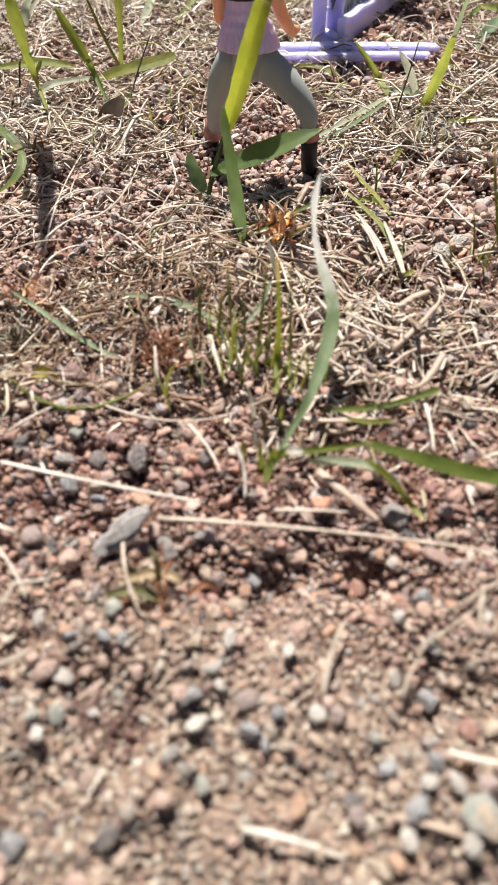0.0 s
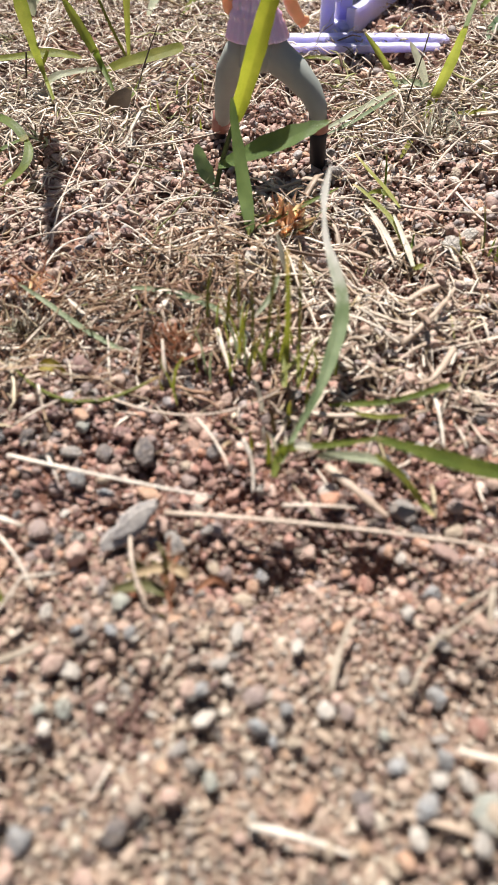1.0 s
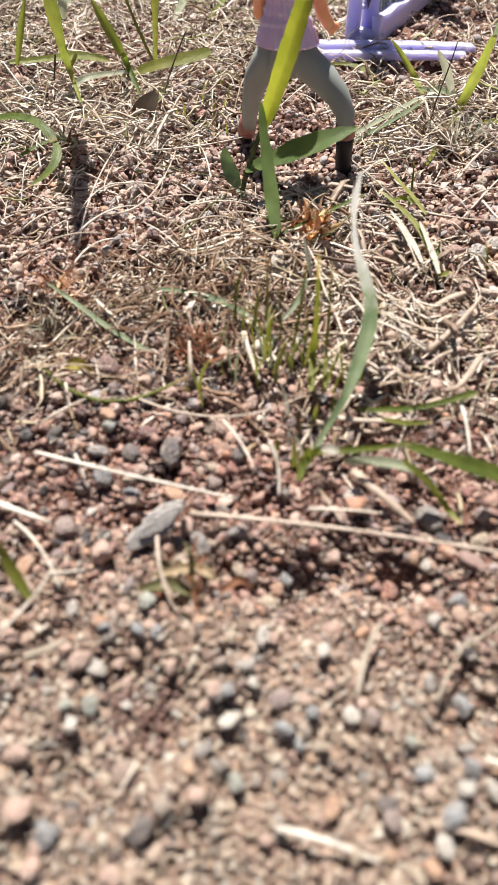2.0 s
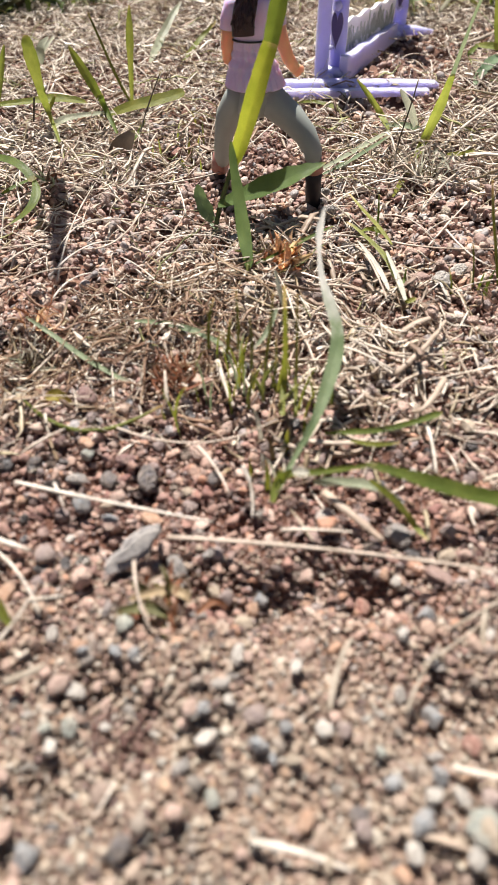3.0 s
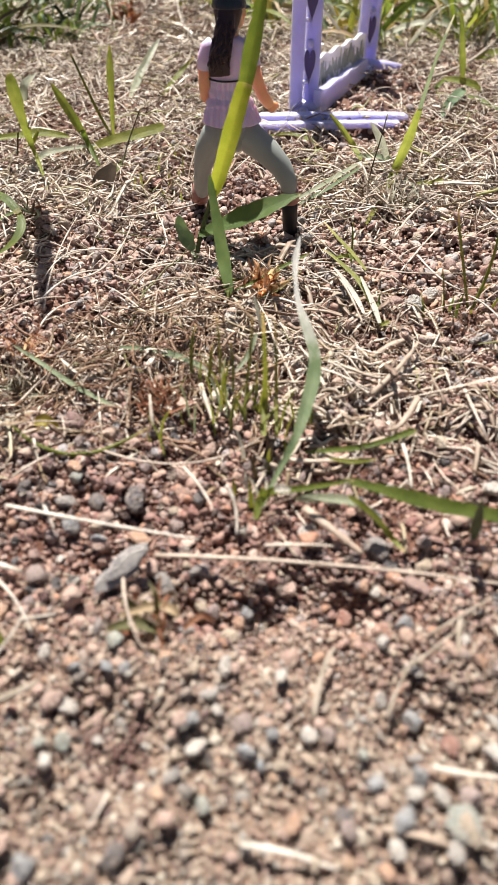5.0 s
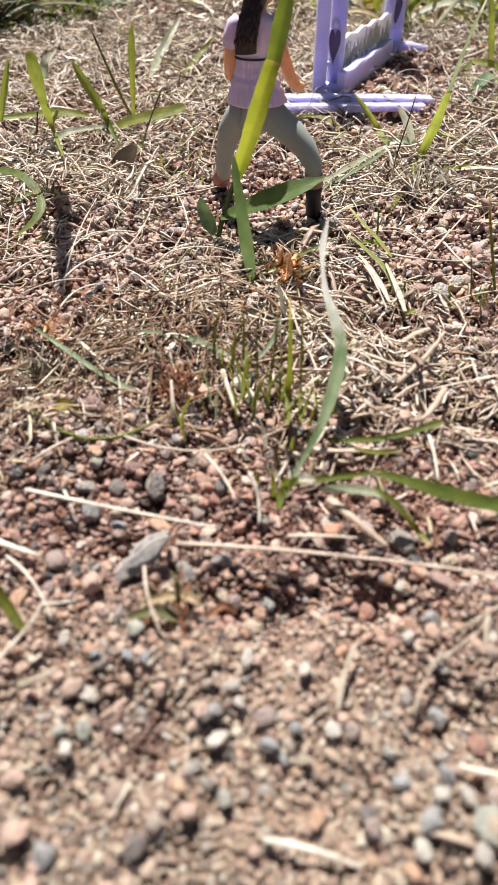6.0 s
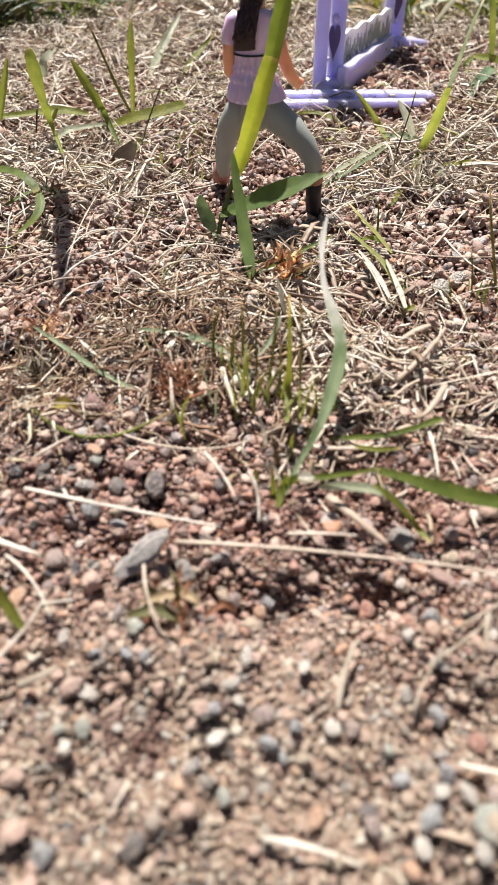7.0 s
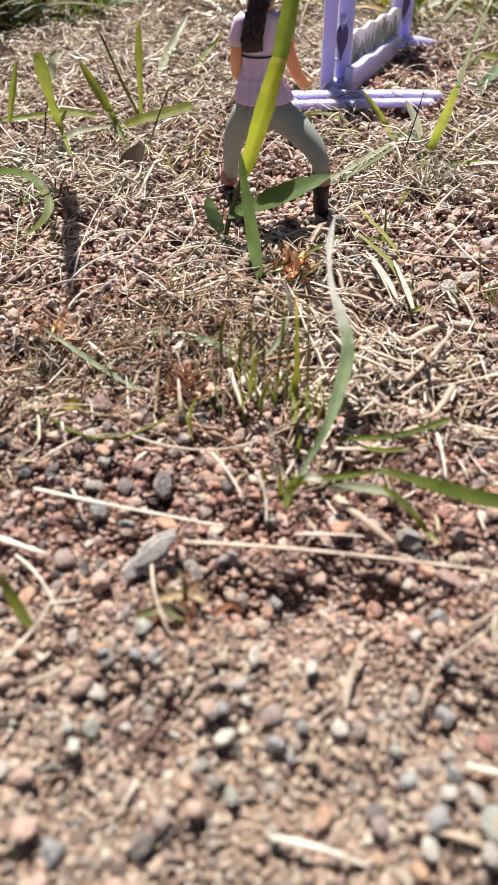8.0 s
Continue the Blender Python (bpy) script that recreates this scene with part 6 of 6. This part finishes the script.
# unseen tall leaves, added only to throw shade on the back-left litter
g = random.Random(12)
shade_leaves = []
for i in range(34):
    tip_x, tip_y = g.uniform(-0.215, -0.150), g.uniform(0.60, 0.80)
    shade_leaves.append(((-0.345 + g.uniform(-0.02, 0.01), 0.80 + g.uniform(-0.05, 0.05), 0.0), (-0.31, 0.5 * (0.80 + tip_y), g.uniform(0.15, 0.21)), (tip_x, tip_y, g.uniform(0.19, 0.26)), 0.026, GREEN_MID, 0.5))
grass("shade_grass_plant", "unseen broad-leaved grass plant added to shade the litter", shade_leaves)
grass("leaning_grass", "tall leaning grass leaf beside the gravel patch", [
    ((-0.210, 0.400, 0.0), (-0.150, 0.370, 0.070), (-0.0676, 0.333, 0.102), 0.0026, GREEN_STEM, 0.9),
    ((-0.0676, 0.333, 0.098), (-0.0684, 0.333, 0.175), (-0.0687, 0.333, 0.255), 0.0072, GREEN_MID, 0.3),
    ((-0.158, 0.452, 0.0), (-0.190, 0.460, 0.070), (-0.230, 0.440, 0.110), 0.0070, GREEN_MID),
])


# ---- the toy rider: one mesh ----
def doll():
    s = Soup()

    def limb(points, radii, mat, sides=14, flat=1.0, up=(0, 1, 0)):
        rod(s, points, radii, sides, mat, flat, True, up)

    # trousers, boots
    limb([(0.0212, 0.273, 0.0405), (0.0185, 0.2742, 0.036), (0.0150, 0.2765, 0.030), (0.0132, 0.2795, 0.0235), (0.0120, 0.2835, 0.015), (0.0115, 0.2868, 0.0095)],
         [0.0050, 0.0054, 0.0048, 0.0038, 0.0032, 0.0030], 4)
    limb([(0.0295, 0.2722, 0.0400), (0.0325, 0.2708, 0.0362), (0.0385, 0.2675, 0.0325), (0.0440, 0.264, 0.0275), (0.0468, 0.262, 0.0225), (0.0472, 0.2608, 0.0175)],
         [0.0050, 0.0056, 0.0050, 0.0042, 0.0035, 0.0030], 4)
    limb([(0.0195, 0.273, 0.0382), (0.0255, 0.273, 0.0372), (0.0315, 0.272, 0.0382)], [0.0058, 0.0068, 0.0058], 4)
    for top, low, toe, k in (((0.0115, 0.2866, 0.0118), (0.0098, 0.2905, 0.0022), (0.0085, 0.2975, 0.0014), 0.62), ((0.0472, 0.2612, 0.0200), (0.0482, 0.2640, 0.0024), (0.0500, 0.2700, 0.0014), 0.27)):
        top, low, toe = Vector(top), Vector(low), Vector(toe)
        limb([top, top + (low - top) * k], [0.0036, 0.0037], 6)
        limb([top + (low - top) * (k - 0.02), top + (low - top) * (0.4 + 0.5 * k), low, low - Vector((0, 0, 0.0022))], [0.0034, 0.0031, 0.0030, 0.0031], 5)
        limb([low - Vector((0, 0.001, 0)), (low + toe) / 2, toe], [(0.0029, 0.0026), (0.0030, 0.0022), (0.0018, 0.0014)], 5, up=(0, 0, 1))
    # blouse with a flared, gathered hem
    shape = [(0.0418, 0.0107, 0.0090), (0.0450, 0.0097, 0.0080), (0.0482, 0.0085, 0.0068), (0.0515, 0.0070, 0.0056), (0.0545, 0.0064, 0.0053),
             (0.0570, 0.0065, 0.0054), (0.0610, 0.0076, 0.0057), (0.0650, 0.0081, 0.0053), (0.0675, 0.0070, 0.0046), (0.0692, 0.0038, 0.0036)]
    rows = []
    for i in range(45):
        z = 0.0418 + (0.0692 - 0.0418) * i / 44
        tier = 0.00030 * math.sin((z - 0.0418) * 6.283 / 0.0031) if 0.046 < z < 0.054 else 0.0
        rx, ry = (float(np.interp(z, [q[0] for q in shape], [q[k] for q in shape])) + tier for k in (1, 2))
        rows.append((float(np.interp(z, [0.0418, 0.054, 0.0692], [0.0255, 0.0243, 0.0250])), 0.2731, z, rx, ry))
    verts, faces, side = [], [], 132
    for x, y, z, rx, ry in rows:
        frill = 0.055 if z < 0.0555 else 0.004
        for j in range(side):
            a = 2 * math.pi * j / side
            k = 1 + frill * math.sin(22 * a)
            verts.append((x + math.cos(a) * rx * k, y + math.sin(a) * ry * k, z + (0.0003 * math.sin(22 * a) if z < 0.0425 else 0)))
    for i in range(len(rows) - 1):
        for j in range(side):
            a, c = i * side + j, i * side + (j + 1) % side
            faces.append((a, c, c + side, a + side))
    faces.append(tuple(reversed(range(side))))
    faces.append(tuple(range((len(rows) - 1) * side, len(rows) * side)))
    s.add(verts, faces, 2)
    limb([(0.0243, 0.2731, 0.0562), (0.0243, 0.2731, 0.0567)], [(0.0070, 0.0060), (0.0070, 0.0060)], 7, 24)
    # sleeves, arms
    limb([(0.0195, 0.273, 0.0670), (0.0178, 0.2732, 0.0655), (0.0166, 0.2735, 0.0622), (0.0163, 0.2735, 0.0592)], [0.0028, 0.0031, 0.0031, 0.0031], 2)
    limb([(0.0164, 0.2735, 0.0600), (0.0159, 0.274, 0.0545), (0.0160, 0.2755, 0.0500), (0.0178, 0.280, 0.0475), (0.0198, 0.285, 0.0465)], [0.0026, 0.0024, 0.0023, 0.0021, 0.0019], 3)
    limb([(0.0295, 0.273, 0.0670), (0.0315, 0.2732, 0.0655), (0.0328, 0.2735, 0.0625), (0.0335, 0.2735, 0.0600)], [0.0028, 0.0031, 0.0031, 0.0030], 2)
    limb([(0.0333, 0.2735, 0.0610), (0.0348, 0.2737, 0.0555), (0.0372, 0.2745, 0.0500), (0.0398, 0.2765, 0.0462)], [0.0026, 0.0024, 0.0022, 0.0019], 3)
    limb([(0.0396, 0.2763, 0.0465), (0.0412, 0.2775, 0.0450), (0.0428, 0.2795, 0.0452)], [(0.0018, 0.0014), (0.0021, 0.0015), (0.0012, 0.0010)], 3)
    # neck, plain head, helmet with a short peak, plait
    limb([(0.0258, 0.2738, 0.067), (0.0262, 0.2742, 0.0735)], [0.0027, 0.0027], 3)
    limb([(0.0265, 0.2752, 0.0705), (0.0267, 0.2755, 0.0722), (0.0268, 0.2755, 0.0755), (0.0264, 0.2752, 0.079)], [0.0014, 0.0037, 0.0046, 0.0044], 3, 18)
    dome = [(0.0774, 0.0052), (0.0775, 0.0060), (0.0780, 0.0061), (0.0790, 0.0058), (0.0805, 0.0057), (0.0822, 0.0053), (0.0837, 0.0046), (0.0848, 0.0035), (0.0856, 0.0021), (0.0860, 0.0004)]
    limb([(0.0254, 0.2745, z) for z, _ in dome], [r for _, r in dome], 0, 28, 1.12)
    limb([(0.0275, 0.2765, 0.0775), (0.0298, 0.2790, 0.0770), (0.0316, 0.2810, 0.0762)], [(0.0046, 0.0009), (0.0042, 0.0008), (0.0022, 0.0005)], 0, 16, up=(0, 0, 1))
    limb([(0.0260, 0.2700, 0.0740), (0.0276, 0.2722, 0.0706), (0.0262, 0.2778, 0.0698)], [0.0004, 0.0004, 0.0004], 7, 6)
    # the plait: three strands twisted loosely, squared off at the end
    # hair gathered close round the back of the head
    limb([(0.0250, 0.2735, 0.0790), (0.0250, 0.2728, 0.0765), (0.0246, 0.2722, 0.0735), (0.0240, 0.2712, 0.0708), (0.0236, 0.2704, 0.0690)], [(0.0050, 0.0046), (0.0050, 0.0042), (0.0042, 0.0036), (0.0034, 0.0026), (0.0026, 0.0018)], 1, 20)
    path = [Vector((0.0246, 0.2700, 0.0775)), Vector((0.0240, 0.2688, 0.0735)), Vector((0.0230, 0.2674, 0.0695)), Vector((0.0219, 0.2662, 0.0655)), Vector((0.0213, 0.2659, 0.0620)), Vector((0.0214, 0.2660, 0.0588))]
    fine = []
    for a, c in zip(path[:-1], path[1:]):
        fine += [a.lerp(c, k / 8) for k in range(8)]
    fine.append(path[-1])
    wide = [0.0030 + 0.0008 * min(1.0, i / 22) for i in range(41)]
    limb(fine, [(w, 0.0016) for w in wide], 1, 18)
    g = random.Random(9)
    for k in range(64):
        i0 = g.randrange(4, 33)
        a = g.uniform(-0.95, 0.95)
        lock = [fine[i0 + q] + Vector(((a + 0.04 * q * g.uniform(-1, 1)) * wide[i0], -0.0015 * math.sqrt(1 - 0.8 * a * a) - g.uniform(0, 0.0003), 0.0)) for q in range(0, 8, 2)]
        limb(lock, [0.0002, 0.0004, 0.0004, 0.0002], 1, 7)
    ob = new("toy_figure", s.mesh("toy_figure", [HELMET, HAIR, SHIRT, SKIN, TROUSERS, BOOTS, CUFF, BELT]))
    base = Vector((0.028, 0.273, 0.0))
    ob.data.transform(Matrix.Translation(-base))
    ob.location = base + Vector((0, 0, -0.0004))
    return tagged(ob, "small plastic riding doll in lilac blouse and dark helmet", "doll")


doll()


# ---- toy jump ----
def box_outline(x0, x1, z0, z1):
    return [(x0, z0), (x1, z0), (x1, z1), (x0, z1)]


def heart(cx, cz, w, h):
    pts = []
    for i in range(28):
        a = 2 * math.pi * i / 28
        x = 16 * math.sin(a) ** 3 / 16
        z = (13 * math.cos(a) - 5 * math.cos(2 * a) - 2 * math.cos(3 * a) - math.cos(4 * a)) / 15
        pts.append((cx + x * w / 2, cz + z * h / 2))
    return pts[::-1]


def wing(name, at, reach, left, right, mark_x):
    root = thing(name, "lavender plastic jump wing with purple hearts, standing on straw", "toy jump", at, "jump wings")
    for x, y, w, mark in (left + (0,), right + (1,)):
        s = Soup()
        slab(s, box_outline(x - w / 2, x + w / 2, -0.001, 0.096), 0.0052, pose(0, y, 0), 0, 0.0006)
        bar = part("upright", s, LAVENDER, root, "", False)
        if mark:
            for z in (0.0257, 0.0565):
                s = Soup()
                slab(s, heart(mark_x, z - 0.0003, 0.0082, 0.0212), 0.0016, pose(0, y - 0.0030, 0), 0)
                part("shield", s, LAVENDER, bar, "", False)
                s = Soup()
                slab(s, heart(mark_x, z, 0.0066, 0.0187), 0.0012, pose(0, y - 0.0036, 0), 0)
                part("heart", s, PURPLE, bar, "dark purple painted heart", False)
                s = Soup()
                rod(s, [(mark_x, y - 0.0012, z + 0.0106), (mark_x, y - 0.0042, z + 0.0102), (mark_x, y - 0.0060, z + 0.0092)], [0.0021, 0.0022, 0.0011], 12)
                part("cup", s, LAVENDER, bar, "rounded pole cup")
    for z in (0.0165, 0.0475, 0.0785):
        s = Soup()
        rod(s, [(-0.001, -0.0005, z), (0.002, 0.0015, z)], [0.0012, 0.0012], 8)
        part("rung", s, LAVENDER, root)
    s = Soup()
    rod(s, [(-0.5 * reach, 0.002, 0.0034), (0.0, -0.001, 0.0044), (0.5 * reach, -0.0025, 0.0044), (reach, -0.0025, 0.0034)],
        [(0.0030, 0.0026), (0.0040, 0.0034), (0.0034, 0.0028), (0.0016, 0.0014)], 12)
    part("foot", s, LAVENDER, root, "tapered plastic foot")
    s = Soup()
    rod(s, [(-0.0006, -0.0030, 0.0010), (0.0000, -0.0066, 0.0026), (0.0006, -0.0090, 0.0012)], [0.0026, 0.0030, 0.0012], 12)
    part("toe", s, LAVENDER, root, "rounded plastic toe")
    return root


near_wing, far_wing = Vector((0.0695, 0.4255, 0.0)), Vector((0.1245, 0.5185, 0.0))
wing("jump_wing", near_wing, 0.013, (-0.0046, -0.003, 0.0074), (0.0048, 0.004, 0.0088), 0.0030)
wing("jump_wing", far_wing, 0.025, (-0.0053, -0.003, 0.0060), (0.0021, 0.004, 0.0091), 0.0004)

along = far_wing - near_wing
span, turn = along.length, math.degrees(math.atan2(along.y, along.x))
fence = thing("toy_fence", "wavy-topped lilac panel with painted grass between wings", "toy jump", near_wing)
m = pose(0, 0, 0, 0, 0, turn)
wave_top = [(0.008 + (span - 0.018) * i / 48, 0.0256 + 0.0008 * math.cos(i * 0.58)) for i in range(49)]
s = Soup()
slab(s, [(0.008, 0.004), (span - 0.010, 0.004)] + wave_top[::-1], 0.0022, m, 0)
panel = part("board", s, WHITE_LILAC, fence, "pale lilac wavy board", False)
g = random.Random(5)
for i in range(64):
    x = 0.011 + (span - 0.024) * (i + g.random() * 0.8) / 64
    z, h, lean = 0.010 + g.random() * 0.004, 0.004 + g.random() * 0.008, g.uniform(-0.002, 0.002)
    s = Soup()
    slab(s, [(x - 0.0005, z), (x + 0.0005, z), (x + lean, z + h)], 0.0006, m @ pose(0, -0.0015, 0), 0)
    part("painted_stroke", s, PAINTED_GREY, panel, "", False)
# the base plank, not quite parallel to the board
s = Soup()
rail_top = [(0.100 * i / 48, 0.0128 - 0.0024 * i / 48 + 0.0005 * math.cos(i * 0.44)) for i in range(49)]
slab(s, [(0.0, 0.0), (0.100, 0.0)] + rail_top[::-1], 0.0050, pose(0.0077, -0.0054, 0.0002, 0, 0, turn + 4.3), 0, 0.0005)
part("base_rail", s, LAVENDER, fence, "lavender scalloped base rail", False)


def pole(p0, p1, low, high, deep, label):
    """A flat-topped plank pole, thinner towards its far end."""
    p0, p1 = Vector(p0), Vector(p1)
    run = p1 - p0
    n = 24
    top = [(run.length * k / n, high - (high - low) * (k / n) ** 2 + 0.00012 * math.sin(2.1 * k)) for k in range(n + 1)]
    s = Soup()
    slab(s, [(0.0, 0.0), (run.length, 0.0002)] + top[::-1], deep, pose(0, 0, 0, 0, 0, math.degrees(math.atan2(run.y, run.x))), 0, 0.0006)
    ob = part("jump_pole", s, LAVENDER, None, "", False)
    ob.location = p0
    return tagged(ob, label, "toy pole", "fallen jump poles")


pole((0.0300, 0.4035, 0.0012), (0.1290, 0.4060, 0.0012), 0.0030, 0.0050, 0.0068, "flat lavender plastic jump pole lying in the straw")
pole((0.0290, 0.3925, 0.0006), (0.1215, 0.3950, 0.0006), 0.0030, 0.0042, 0.0050, "thin lavender plastic jump pole lying in the straw")


# ---- stones and stems of the ground that can be told apart ----
STONE_MESH = []
for k in range(14):
    v, f = stones(np.zeros((1, 3)), np.ones(1), 2, 0.58)
    STONE_MESH.append(quick_mesh("stone", v, f, PEBBLE))
pick = random.Random(44)
for i in range(300):
    y = 0.035 + 0.155 * pick.random()
    x = 0.022 + 0.05 * y + pick.uniform(-1, 1) * (0.045 + 0.30 * y)
    r = pick.uniform(0.0008, 0.0013) if y < 0.085 else pick.uniform(0.0011, 0.0021)
    ob = new("stone", pick.choice(STONE_MESH))
    ob.location = (x, y, float(ground_z(x, y)) + 0.0006 + 0.4 * r)
    ob.rotation_euler = (pick.uniform(-0.5, 0.5), pick.uniform(-0.5, 0.5), pick.uniform(0, 6.28))
    ob.scale = (r, r, r)
    ob.parent = ground

for i in range(170):
    y = 0.20 + 0.36 * pick.random() ** 1.2
    x = 0.022 + 0.05 * y + pick.uniform(-1, 1) * (0.04 + 0.32 * y)
    a, ln, w = pick.uniform(0, 6.28), pick.uniform(0.014, 0.038), pick.uniform(0.0005, 0.0010)
    if abs(x - 0.028) < 0.03 and abs(y - 0.272) < 0.03:
        continue
    d, side = Vector((math.cos(a), math.sin(a), 0)) * ln / 2, Vector((-math.sin(a), math.cos(a), 0)) * pick.gauss(0, 0.03) * ln
    c = Vector((x, y, float(ground_z(x, y))))
    low = 0.003 + 0.004 * min(1.0, max(0.0, (y - 0.15) / 0.2))
    straw(c - d + Vector((0, 0, low)), c + side + Vector((0, 0, low + pick.uniform(0.001, 0.004))), c + d + Vector((0, 0, low)), w)
